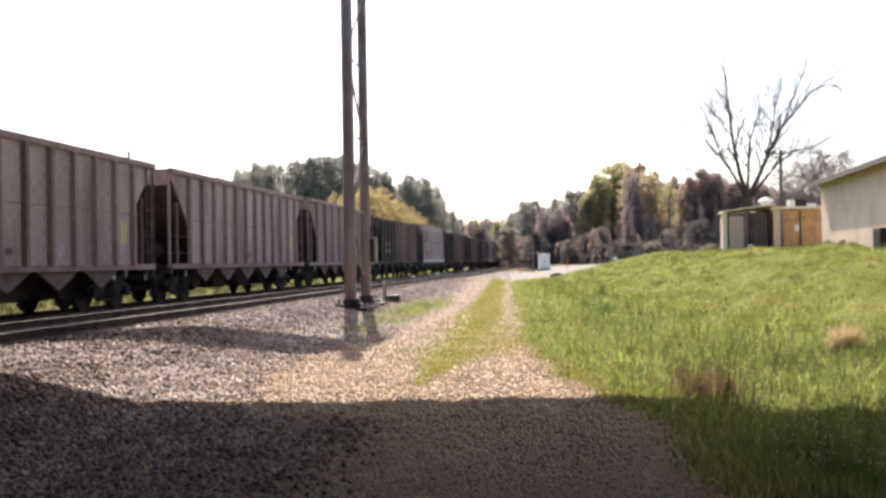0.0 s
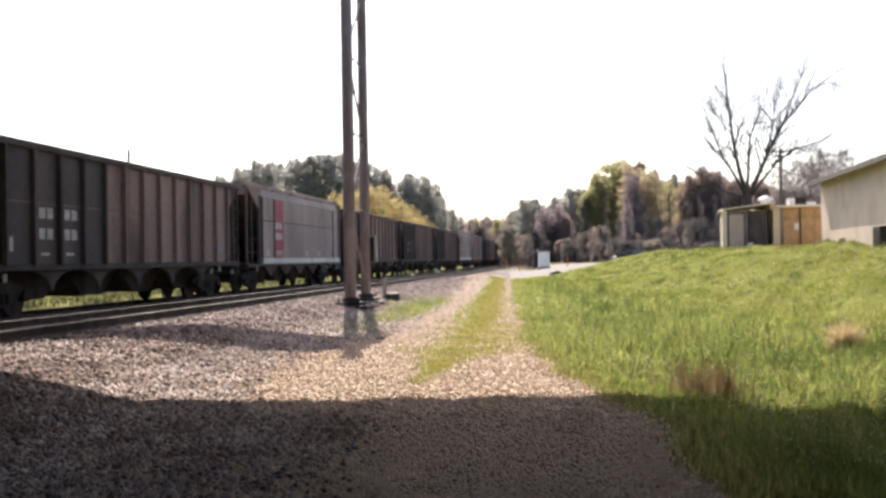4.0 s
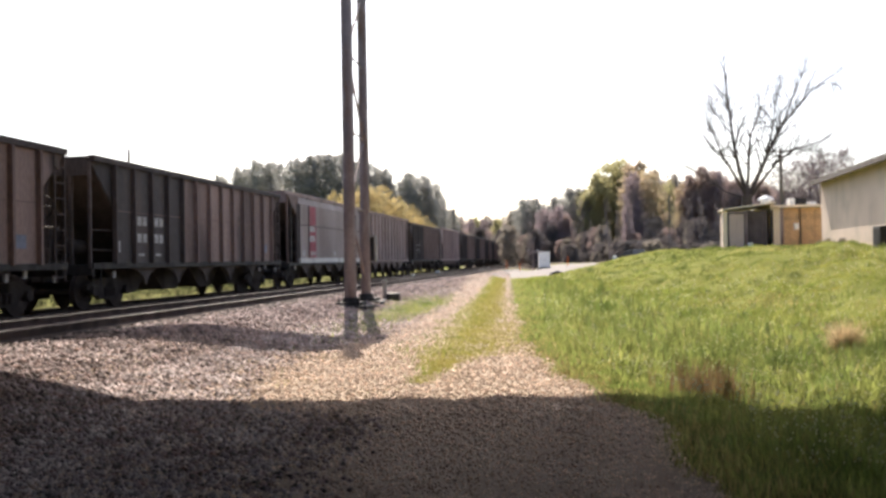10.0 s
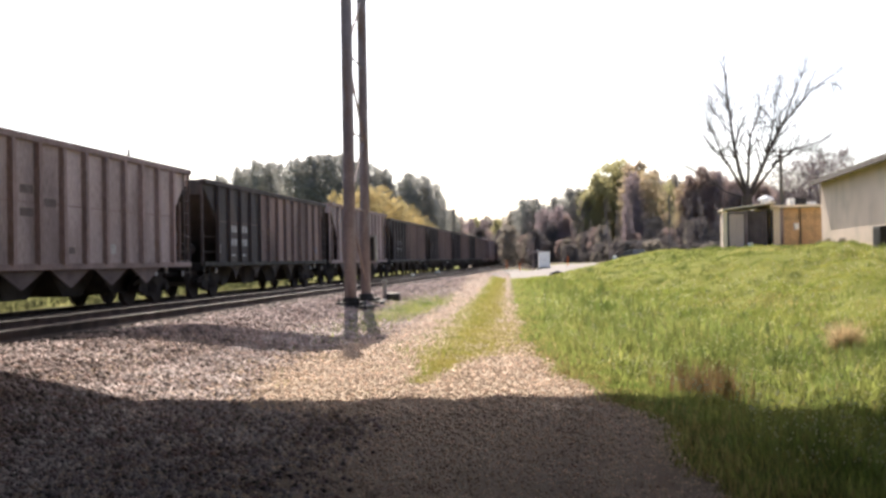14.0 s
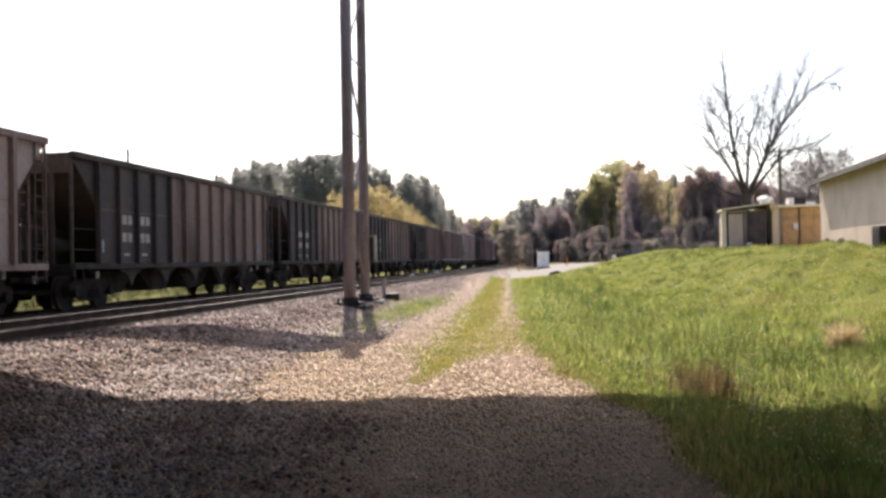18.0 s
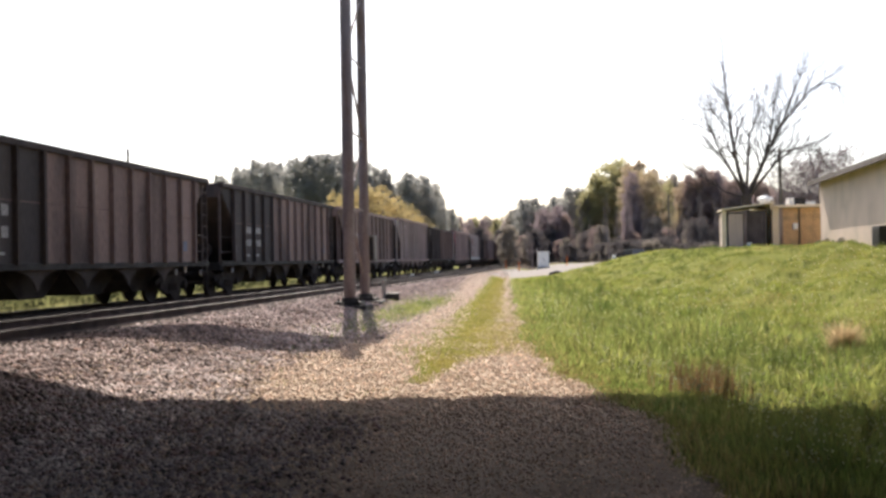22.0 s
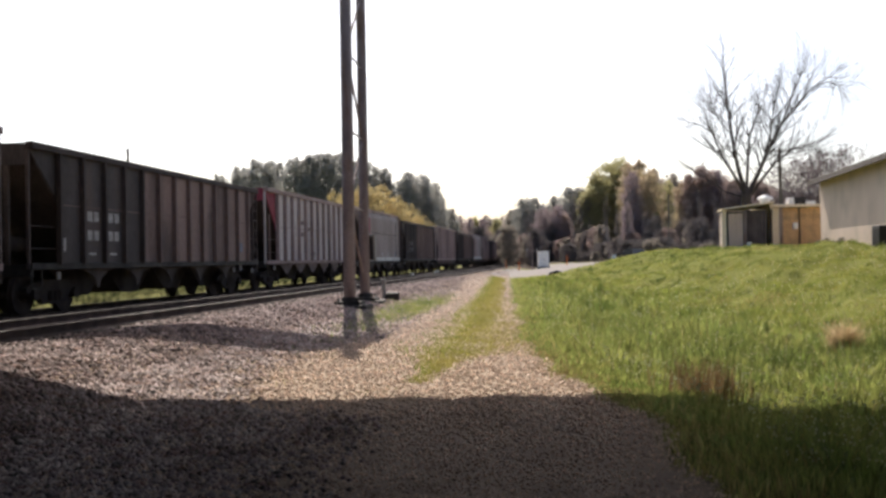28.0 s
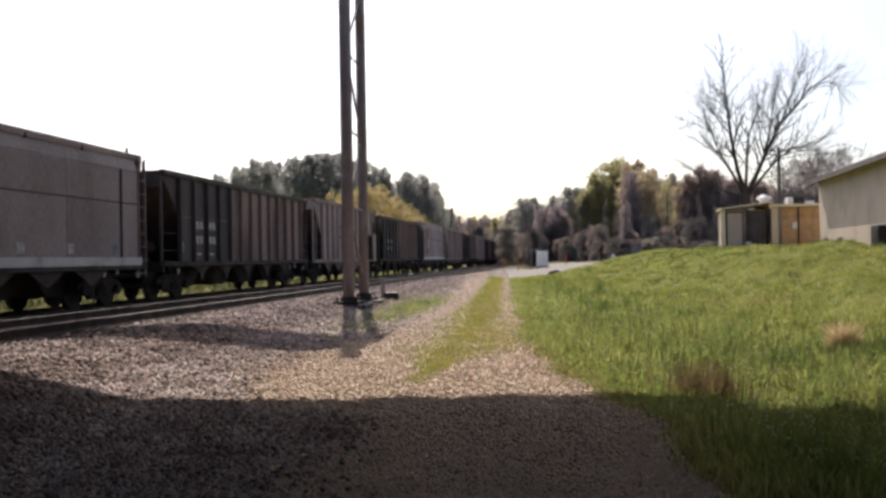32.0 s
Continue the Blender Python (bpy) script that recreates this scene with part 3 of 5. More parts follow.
def build_grass():
    r = np.random.default_rng(21)
    # tufts, then blades round each of them
    k = 60000
    y = 5.2 * np.exp(r.random(k) * math.log(70 / 5.2))
    x = path_edge(y) - 0.1 + np.abs(r.normal(0, 1, k)) * 0.14 + r.random(k) * (0.56 * y + 2)
    keep = x < 0.5 * y + 1.0
    x, y = x[keep], y[keep]
    vigour = np.minimum(1.7, np.exp(r.normal(-0.12, 0.5, len(x))))
    each = 7
    x, y, vigour = np.repeat(x, each), np.repeat(y, each), np.repeat(vigour, each)
    size = 0.03 + 0.0024 * y
    x, y = x + r.normal(0, 1, len(x)) * size, y + r.normal(0, 1, len(y)) * size
    p = x - path_edge(y)
    toe = np.clip(8 - 8 * (y - 15) / 43, 0, 9)
    slope = smooth(toe - 3.0, toe + 3.5, p)
    tall = (0.07 + (0.06 + 0.09 * smooth(11, 17, y)) * smooth(-0.1, 1.4, p)) * (1 - 0.62 * slope) * (0.85 + 0.3 * np.sin(x * 1.1 + 2) * np.sin(y * 0.7)) * vigour
    pick = r.random(len(x))
    band = smooth(0.45, 0.9, np.sin(p * 1.3 + y * 0.42 + 0.9 * np.sin(y * 0.23 + p * 0.5)) * np.sin(y * 0.31 + 1.2 * np.sin(p * 0.7)))
    dry = pick < 0.05 + (0.03 + 0.4 * band) * slope + 0.35 * np.exp(-(p / 0.35) ** 2)
    short = ~dry & (pick > 1 - 0.85 * slope)
    for name, label, sel, material in (("bank_grass", "rough green spring grass on the bank", ~dry & ~short, M["grass"]), ("bank_slope_grass", "short yellow-green grass on the bank's slope", short, M["short_grass"]), ("dry_stalks", "straw-coloured stalks among the bank grass", dry, M["dry"])):
        for near in (True, False):
            s = sel & ((y < 22) == near)
            scatter_blades(name, label, x[s], y[s], tall[s], 0.0042 + 0.00046 * y[s], material, 22, lean=0.6, simple=not near)
    # darker tussocks along the bank's slope; in the meadow they also paint shaded gaps
    k, each = 700, 30
    ty = 13 * np.exp(r.random(k) * math.log(56 / 13))
    tx = path_edge(ty) + 1.7 + r.random(k) * 0.4 * ty
    keep = tx - path_edge(ty) < np.clip(8 - 8 * (ty - 15) / 43, 0, 9) * r.uniform(0.3, 1.1, k)
    tx, ty = tx[keep], ty[keep]
    ty, tx = np.repeat(ty, each), np.repeat(tx, each)
    tx, ty = tx + r.normal(0, 1, len(tx)) * (0.07 + 0.0025 * ty), ty + r.normal(0, 0.1, len(ty))
    scatter_blades("bank_tussocks", "darker grass tussocks and dark gaps over the bank", tx, ty, 0.24 + 0.003 * ty, 0.004 + 0.0004 * ty, M["tussock"], 28, simple=True)
    k, each = 620, 16
    ty = r.uniform(20, 56, k)
    tx = path_edge(ty) + np.clip(8 - 8 * (ty - 15) / 43, 0, 9) + r.uniform(0, 11, k)
    ty, tx = np.repeat(ty, each), np.repeat(tx, each)
    tx, ty = tx + r.normal(0, 0.12, len(tx)), ty + r.normal(0, 0.12, len(ty))
    scatter_blades("slope_tufts", "small dark green tufts on the bank's slope", tx, ty, np.full(len(tx), 0.17), 0.003 + 0.0004 * ty, M["tussock"], 30, lean=0.8, simple=True)
    # pale specks at the bank's foot: seed heads, and painted glints of the meadow
    k = 3200
    y = 6.5 * np.exp(r.random(k) * math.log(36 / 6.5))
    x = path_edge(y) + 0.6 + r.random(k) * 0.4 * y
    base = np.array([(1, 0, 0), (0, 1, 0), (-1, 0, 0), (0, -1, 0), (0, 0, 1.3), (0, 0, -1.3)], float)
    tri = np.array([(0, 1, 4), (1, 2, 4), (2, 3, 4), (3, 0, 4), (1, 0, 5), (2, 1, 5), (3, 2, 5), (0, 3, 5)])
    pts = base[None] * (0.007 + 0.00045 * y)[:, None, None] + np.stack([x, y, land(x, y) + r.uniform(0.08, 0.24, k)], -1)[:, None]
    me = fast_mesh("seed_heads", pts.reshape(-1, 3), (tri[None] + (np.arange(k) * 6)[:, None, None]).reshape(-1, 3), M["seed"])
    tagged(new("seed_heads", me), "small pale specks for seed heads and glints over the meadow grass", "seed heads", kind="stuff")
    # the strip between the wheel tracks and round the mast
    k = 52000
    y = 11.6 * np.exp(r.random(k) * math.log(70 / 11.6))
    line, half = strip_middle(y)
    x = line + r.normal(0, 0.62, k) * half
    patch = 0.5 + 0.5 * np.sin(x * 4.3 + y * 0.9) * np.sin(y * 1.7 - x * 2.1)
    keep = r.random(k) < (0.22 + 0.6 * smooth(12, 16, y)) * (0.45 + 0.75 * patch)
    green = keep & (x < line + half * r.uniform(-1.9, -0.1, k))
    scatter_blades("path_turf", "fresh green grass along one side of the path's strip", x[green], y[green], np.full(green.sum(), 0.075), 0.0035 + 0.0004 * y[green], M["short_grass"], 37, lean=0.8)
    keep = keep & ~green
    scatter_blades("path_grass", "thin yellowish grass along the middle of the path", x[keep], y[keep], np.full(keep.sum(), 0.06), 0.003 + 0.0004 * y[keep], M["thin_grass"], 23)
    k = 9000
    y = 14.5 * np.exp(r.random(k) * math.log(48 / 14.5))
    line, half = strip_middle(y)
    x = line + half * 0.5 + r.random(k) ** 1.3 * (path_edge(y) - line - half * 0.5)
    keep = np.sin(x * 5.1 + y * 0.7) * np.sin(y * 1.3 - x * 2.7) + r.normal(0, 0.4, k) > -0.1
    scatter_blades("path_straw", "straw-coloured stubble over the path's wheel track", x[keep], y[keep], np.full(keep.sum(), 0.05), 0.003 + 0.0004 * y[keep], M["dry"], 36, lean=0.9)
    k = 5000
    y = r.normal(28.5, 4.2, k)
    x = -1.65 + 0.117 * (y - 23) + r.normal(0, 0.34, k)
    scatter_blades("mast_grass", "tufts of grass in the gravel near the mast", x, y, np.full(k, 0.11), np.full(k, 0.010), M["grass"], 24)
    k = 3200
    x, y = r.uniform(-3.6, 0.4, k), r.uniform(10.6, 18, k)
    keep = np.sin(x * 3 + 1) * np.sin(y * 2.2) + 0.4 * np.sin(x * 7.3 - y * 5.1) > 0.55
    scatter_blades("gravel_weeds", "sparse weeds in the crushed stone", x[keep], y[keep], np.full(keep.sum(), 0.06), np.full(keep.sum(), 0.005), M["thin_grass"], 25, lean=0.8)
    k = 1300
    y = r.uniform(9.6, 17, k)
    x = path_edge(y) + r.normal(0.12, 0.2, k)
    scatter_blades("edge_stubble", "brown stubble along the ragged edge of the path", x, y, np.full(k, 0.07), np.full(k, 0.006), M["stalk"], 29)
    # beyond the far track
    k = 60000
    s, d = r.uniform(8, 130, k), 17.4 + r.random(k) ** 1.5 * 26
    scatter_blades("field_grass", "bright green grass beyond the far track", AHEAD.x * s + LEFT.x * d, AHEAD.y * s + LEFT.y * d, np.full(k, 0.28), 0.012 + 0.0004 * s, M["field"], 26, simple=True)
    # dark blades paint the shaded gaps between the field's grass tufts
    k, each = 1000, 14
    s, d = r.uniform(9, 70, k), 17.6 + r.random(k) ** 1.3 * 7
    s, d = np.repeat(s, each) + r.normal(0, 0.07, k * each), np.repeat(d, each) + r.normal(0, 0.07, k * each)
    scatter_blades("field_clumps", "dark blades for the shaded gaps in the field beyond the far track", AHEAD.x * s + LEFT.x * d, AHEAD.y * s + LEFT.y * d, np.full(k * each, 0.33), 0.014 + 0.0003 * s, M["field_gap"], 35, lean=0.5, simple=True)
    # brown tussock at the bank's foot and the pale mound
    k = 150
    for cx, cy in ((2.85, 10.95), (3.08, 10.85), (6.75, 15.3), (7.25, 15.6), (7.5, 15.4)):
        x, y = r.normal(cx, 0.2, k), r.normal(cy, 0.3, k)
        scatter_blades("tussock", "tall brown tussock at the foot of the bank" if cx < 4 else "dark green tussock beside the dry mound", x, y, np.full(k, 0.42), np.full(k, 0.007), M["stalk"] if cx < 4 else M["tussock"], 27)


def build_dry_tussock():
    r = np.random.default_rng(33)
    k = 900
    x, y = r.normal(6.92, 0.13, k), r.normal(16.6, 0.15, k)
    tall = 0.52 * np.exp(-(((x - 6.92) ** 2 + (y - 16.6) ** 2) / 0.07)) + 0.08
    scatter_blades("dry_tussock", "rounded pale dry tussock in the bank grass", x, y, tall, np.full(k, 0.010), M["straw"], 34, lean=0.9)


build_ground()
build_stones()
build_grass()
build_dry_tussock()


# ---------- tracks ----------
def build_track(name, label, d, top, s0, s1, sleepers_to):
    root = tagged(new(name), label, "railway track", kind="structure")
    steps = np.arange(s0, s1 + 1, 4.0)
    profile = [(-0.075, -0.17), (0.075, -0.17), (0.075, -0.155), (0.012, -0.13), (0.012, -0.045), (0.036, -0.035), (0.036, 0.0), (-0.036, 0.0), (-0.036, -0.035), (-0.012, -0.045), (-0.012, -0.13), (-0.075, -0.155)]
    for side in (-0.7525, 0.7525):
        bm = bmesh.new()
        rings = []
        for s in steps:
            c, _ = on_track(s, d - side)
            rings.append([bm.verts.new((c.x - LEFT.x * u, c.y - LEFT.y * u, top + w)) for u, w in profile])
        for a, b in zip(rings, rings[1:]):
            for i in range(len(profile)):
                j = (i + 1) % len(profile)
                f = bm.faces.new((a[i], a[j], b[j], b[i]))
                f.material_index = 1 if i == 6 else 0
        bmesh.ops.recalc_face_normals(bm, faces=bm.faces)
        ob = new("rail", mesh_of("rail", bm, [M["rail"], M["rail_top"]]))
        ob.parent = root
        ob["label"] = "rusty rail with a bright worn head"
    plank = mesh_of("sleeper", bx(-1.3, 1.3, -0.115, 0.115, -0.18, 0, bevel=0.012), M["sleeper"])
    r = random.Random(5)
    for i in range(sleepers_to):
        p, turn = on_track(5 + i * 0.52, d)
        part("sleeper", plank, None, root, at=pose(p.x + r.uniform(-0.03, 0.03), p.y, top - 0.165 + r.uniform(-0.01, 0.006), 0, 0, turn + r.uniform(-0.8, 0.8)))


build_track("near_track", "empty railway track on dark timber sleepers", NEAR_D, NEAR_Z, -330, 300, 170)
build_track("far_track", "railway track under the passing coal train", FAR_D, FAR_Z, -330, 300, 170)


# ---------- the coal train ----------
SPEED = 9.78
GAP = 1.1
# each wagon: kind and length between couplers; the first ends 25.58 m along the track at the start
TRAIN = [("brown", 15.0), ("brown", 14.93), ("wide", 14.65), ("dark", 16.4), ("plain", 14.6), ("dark", 16.22), ("dark", 16.31),
         ("dark", 16.31), ("plain", 15.0), ("taupe", 15.1), ("dark", 16.0), ("taupe", 15.06), ("dark", 16.2), ("dark", 16.1), ("dark", 16.34),
         ("dark", 16.28), ("stencil", 16.1), ("grey", 15.03), ("dark", 16.06), ("red_end", 15.0), ("plain", 14.74), ("dark", 16.4), ("taupe", 15.0),
         ("dark", 16.2), ("plain", 15.0), ("taupe", 15.0), ("dark", 16.2), ("grey", 15.0), ("dark", 16.2), ("dark", 16.2), ("brown", 15.0),
         ("dark", 16.2), ("taupe", 15.0), ("dark", 16.2), ("dark", 16.2)]
SILL = 1.05
CAR_LABEL = {
    "dark": "black and rust-brown ribbed steel coal hopper wagon in a moving train",
    "brown": "weathered brown ribbed steel coal hopper wagon in a moving train",
    "wide": "red-brown wide-panelled coal hopper wagon in a moving train",
    "taupe": "dusty taupe ribbed coal hopper wagon with a faded emblem",
    "grey": "dusty light grey ribbed coal hopper wagon in a moving train",
    "red_end": "light grey ribbed coal hopper wagon with a red end panel",
    "stencil": "brown ribbed coal hopper wagon with white stencil blocks",
    "plain": "smooth-sided mauve-grey coal wagon with red stripe and white sill",
}
AXLES = {}


def wheelset_mesh():
    bm = bmesh.new()
    rod(bm, (-0.95, 0, 0), (0.95, 0, 0), 0.075, n=10)
    for k in (-1, 1):
        rod(bm, (k * 0.715, 0, 0), (k * 0.80, 0, 0), 0.46, 0.455, 28)
        rod(bm, (k * 0.68, 0, 0), (k * 0.715, 0, 0), 0.49, 0.49, 28)
        rod(bm, (k * 0.80, 0, 0), (k * 0.83, 0, 0), 0.16, 0.14, 12)
        for a in range(6):
            c, s = math.cos(a * math.pi / 3), math.sin(a * math.pi / 3)
            rod(bm, (k * 0.79, 0.29 * c, 0.29 * s), (k * 0.806, 0.29 * c, 0.29 * s), 0.05, n=8)
    return mesh_of("wheelset", bm, M["wheel"])


def side_frame_mesh():
    bm = bmesh.new()
    top = [(-1.15, 0.52), (-1.15, 0.62), (-0.95, 0.70), (-0.45, 0.80), (0.45, 0.80), (0.95, 0.70), (1.15, 0.62), (1.15, 0.52), (0.72, 0.50), (0.48, 0.24), (-0.48, 0.24), (-0.72, 0.50)]
    slab(bm, top, -0.07, 0.07)
    for k in (-0.875, 0.875):
        rod(bm, (-0.02, k, 0.47), (0.16, k, 0.47), 0.13, n=12)
    return mesh_of("side_frame", bm, M["under"])


def spring_mesh():
    bm = bmesh.new()
    rings = []
    for i in range(11):
        r = 0.075 if i % 2 else 0.055
        rings.append([bm.verts.new((r * math.cos(a * math.pi / 5), r * math.sin(a * math.pi / 5), i * 0.023)) for a in range(10)])
    for a, b in zip(rings, rings[1:]):
        for i in range(10):
            bm.faces.new((a[i], a[(i + 1) % 10], b[(i + 1) % 10], b[i]))
    bm.faces.new(rings[-1]), bm.faces.new(rings[0][::-1])
    return mesh_of("spring", bm, M["wheel"])


WHEELSET, SIDE_FRAME, SPRING = wheelset_mesh(), side_frame_mesh(), spring_mesh()


def add_truck(car, y):
    truck = part("truck", bx(-1.05, 1.05, -0.22, 0.22, 0.45, 0.78, bevel=0.03), M["under"], car, "grimy cast steel truck", at=pose(0, y, 0))
    for side in (-1, 1):
        part("side_frame", SIDE_FRAME, None, truck, at=pose(side * 0.98, 0, 0, 0, 0, 0 if side > 0 else 180))
        for k in (-0.2, 0, 0.2):
            part("spring", SPRING, None, truck, at=pose(side * 1.07, k, 0.32))
    for dy in (-0.875, 0.875):
        w = part("wheelset", WHEELSET, None, truck, at=pose(0, dy, 0.46))
        AXLES.setdefault(dy, []).append(w)


def plate(outline, x0, x1):
    return slab(bmesh.new(), outline, x0, x1)


def build_car(kind, length):
    """One hopper wagon: y along it, x across, z from the top of the rail."""
    body = length - GAP
    h = body / 2
    plain = kind == "plain"
    high = 4.1 if plain else 3.83 if kind == "dark" else 4.05 if kind == "wide" else 3.88 if kind == "stencil" else 3.99
    recess = 1.66 if plain else 1.15 if kind == "dark" else 1.35
    skin = {"dark": M["car_rust"], "brown": M["car_brown"], "taupe": M["car_taupe"], "grey": M["car_grey"], "red_end": M["car_pale"], "stencil": M["car_rust"], "plain": M["car_side"], "wide": M["car_wide"]}[kind]
    front = M["car_black"] if kind == "dark" else skin
    car = thing("coal_wagon", Matrix(), CAR_LABEL[kind], "railway wagon", "wagons of the train")
    y0, y1 = -h + recess, h - recess
    bays = {"dark": 12, "wide": 8}.get(kind, 11)
    cut = -h + 0.35 * body
    lip = high - 0.16

    def width(z):
        return 1.5 if not plain or z < high - 0.5 else 1.5 - (z - high + 0.5) * 0.35

    for side in (-1, 1):
        flip = pose(0, 0, 0, 0, 0, 0 if side > 0 else 180)

        def add(name, bm, material, label=""):
            return part(name, bm, material, car, label, at=flip)

        # in this turned space the near side is +x and the far end keeps its place by the sign
        def yy(y):
            return y * side

        edges = [y0 + (y1 - y0) * i / bays for i in range(bays + 1)]
        if not plain:
            for a, b in zip(edges, edges[1:]):
                c = front if b < cut + 0.4 else skin
                add("side_panel", bx(1.47, 1.50, min(yy(a), yy(b)) + 0.004, max(yy(a), yy(b)) - 0.004, SILL + 0.13, lip), c)
            for i, y in enumerate(edges):
                c = M["dark_rib"] if kind == "dark" and y < cut + 0.2 else M["rust_rib_shade"] if kind in ("dark", "stencil") else M["car_rib"]
                w = 0.07 if kind == "dark" else 0.10
                bm = plate([(yy(y) - w, SILL + 0.1), (yy(y) + w, SILL + 0.1), (yy(y) + w, lip), (yy(y) - w, lip)], 1.5, 1.61)
                for v in bm.verts:
                    if v.co.x > 1.55:
                        v.co.y += (yy(y) - v.co.y) * 0.35
                add("rib", bm, c)
        else:
            cuts = [-h + body * k for k in (0.12, 0.225, 0.315, 0.5, 0.7, 0.895, 0.975)]
            cuts[0], cuts[-1] = y0, y1 + recess * 0.75
            for i, (a, b) in enumerate(zip(cuts, cuts[1:])):
                for z0, z1 in ((SILL + 0.25, 2.72), (2.735, high - 0.5), (high - 0.49, lip)):
                    c = M["car_red"] if i == 1 and z1 < high - 0.2 else skin
                    w0, w1 = width(z0), width(z1)
                    bm = bmesh.new()
                    lo, hi = min(yy(a), yy(b)) + 0.008, max(yy(a), yy(b)) - 0.008
                    vs = [bm.verts.new(p) for p in ((w0, lo, z0), (w0, hi, z0), (w1, hi, z1), (w1, lo, z1), (w0 - 0.04, lo, z0), (w0 - 0.04, hi, z0), (w1 - 0.04, hi, z1), (w1 - 0.04, lo, z1))]
                    for q in ((0, 1, 2, 3), (5, 4, 7, 6), (4, 0, 3, 7), (1, 5, 6, 2), (3, 2, 6, 7), (4, 5, 1, 0)):
                        bm.faces.new([vs[j] for j in q])
                    add("side_sheet", bm, c, "faded red stripe" if c is M["car_red"] else "")
            for y in (cuts[1], cuts[5], cuts[0], cuts[-1]):
                add("rib", bx(1.5, 1.535, yy(y) - 0.035, yy(y) + 0.035, SILL + 0.25, high - 0.5), M["dark_rib"])
            for k in range(len(cuts) - 1):
                lo, hi = min(yy(cuts[k]), yy(cuts[k + 1])) + 0.04, max(yy(cuts[k]), yy(cuts[k + 1])) - 0.04
                add("seam", bx(1.498, 1.508, lo, hi, 2.708, 2.742), M["dark_rib"])
            add("inner_post", bx(1.40, 1.49, min(yy(y0 - 0.3), yy(y0 - 0.01)), max(yy(y0 - 0.3), yy(y0 - 0.01)), SILL, high - 0.45), M["dark_rib"])
            bm = bmesh.new()
            for k in range(11):
                for z in (2.66, 2.80, 3.3):
                    y = y0 + (k + 0.5) * (y1 - y0) / 11
                    box(bm, 1.5, 1.512, yy(y) - 0.05, yy(y) + 0.05, z, z + 0.03)
            add("rivet_strip", bm, skin)
            add("white_sill", bx(1.45, 1.56, -h + 0.12 * body if side > 0 else -h + 0.025 * body, h - 0.025 * body if side > 0 else h - 0.12 * body, SILL + 0.03, SILL + 0.245, bevel=0.01), M["dusty_white"], "dusty white side sill")
        # chord, sill, end gussets, posts
        inner = width(high)
        add("top_chord", bx(inner - 0.09, inner + 0.09, -h, h, lip, high, bevel=0.02), M["dark_rib"] if kind == "dark" else M["car_rib"])
        if not plain:
            add("seam", bx(1.497, 1.507, -h + recess, h - recess, 2.50, 2.525), M["rust_rib_shade"] if kind == "dark" else M["car_rib"])
        add("side_sill", bx(1.40, 1.55, -h, h, SILL - (0.08 if plain else 0.02), SILL + (0.028 if plain else 0.13), bevel=0.012), M["dark_steel"] if plain or kind == "dark" else M["car_rib"])
        for end in (-1, 1):
            e, i = end * h, end * (h - recess)
            far_cover = plain and end * side > 0
            c = front if end * side < 0 else skin
            if kind == "red_end" and end * side < 0:
                c = M["car_red"]
            # shaded ends: gussets and posts get a darker colour than the sides
            if kind in ("plain", "stencil"):
                c = M["rust_rib_shade"]
            low = 3.05 if plain else 2.75 if kind == "dark" else 2.55
            pts = [(e - end * 0.03, lip), (i, lip), (i, low - 0.2), (i + end * 0.12, low)]
            if not far_cover:
                add("end_gusset", plate(pts, 1.44, 1.475), c)
            add("corner_post", bx(1.43, 1.50, e - 0.03, e + 0.03, SILL, lip), M["rust_rib_shade"] if kind in ("plain", "stencil") else skin if kind != "dark" else M["chute"] if end * side < 0 else front)
            if kind != "dark":
                add("end_post", bx(1.40, 1.46, e - end * 0.62 - 0.045, e - end * 0.62 + 0.045, SILL, low + 0.45), M["dark_steel"] if plain else M["rust_rib_shade"])
            if not far_cover:
                for z in (SILL + 0.45, SILL + 0.95):
                    bm = bmesh.new()
                    rod(bm, (1.43, e - end * 0.05, z), (1.43, i, z), 0.016, n=6)
                    add("grab_iron", bm, M["dark_rib"])
        # ladder at the trailing end of this side
        lad = bmesh.new()
        ly = (h - 0.05)
        for k in (0, 0.42):
            box(lad, 1.50, 1.53, yy(ly - k) - 0.018, yy(ly - k) + 0.018, SILL - 0.3, high - 0.1)
        for k in range(8):
            box(lad, 1.505, 1.525, min(yy(ly), yy(ly - 0.42)), max(yy(ly), yy(ly - 0.42)), SILL - 0.2 + k * 0.36, SILL - 0.175 + k * 0.36)
        add("ladder", lad, M["steel"] if plain else M["chute"], "side ladder with thin rungs")
        step = bmesh.new()
        for k in (0, 0.4):
            box(step, 1.46, 1.485, yy(-h + 0.1 + k) - 0.015, yy(-h + 0.1 + k) + 0.015, 0.62, SILL)
        box(step, 1.46, 1.50, min(yy(-h + 0.1), yy(-h + 0.5)), max(yy(-h + 0.1), yy(-h + 0.5)), 0.6, 0.625)
        add("stirrup", step, M["dark_steel"])
        # skirt gussets that point down between the hopper doors
        for k in range(5):
            y = (k - 2) * 2.02 * body / 13.85
            w = 1.0 * body / 13.85
            drop = [(w * 0.9, SILL - 0.02), (0.05, SILL - 0.44)]
            arc = drop if kind != "dark" else [(0.05 + (w - 0.05) * (1 - math.sin(a * math.pi / 12)), SILL - 0.02 - 0.46 * (1 - math.cos(a * math.pi / 12))) for a in range(7)]
            add("skirt_gusset", plate([(yy(y) - u, z) for u, z in arc] + [(yy(y) + u, z) for u, z in arc[::-1]], 1.40, 1.43), M["end_steel"] if kind == "dark" else M["chute"] if kind in ("plain", "stencil") else M["skirt"])
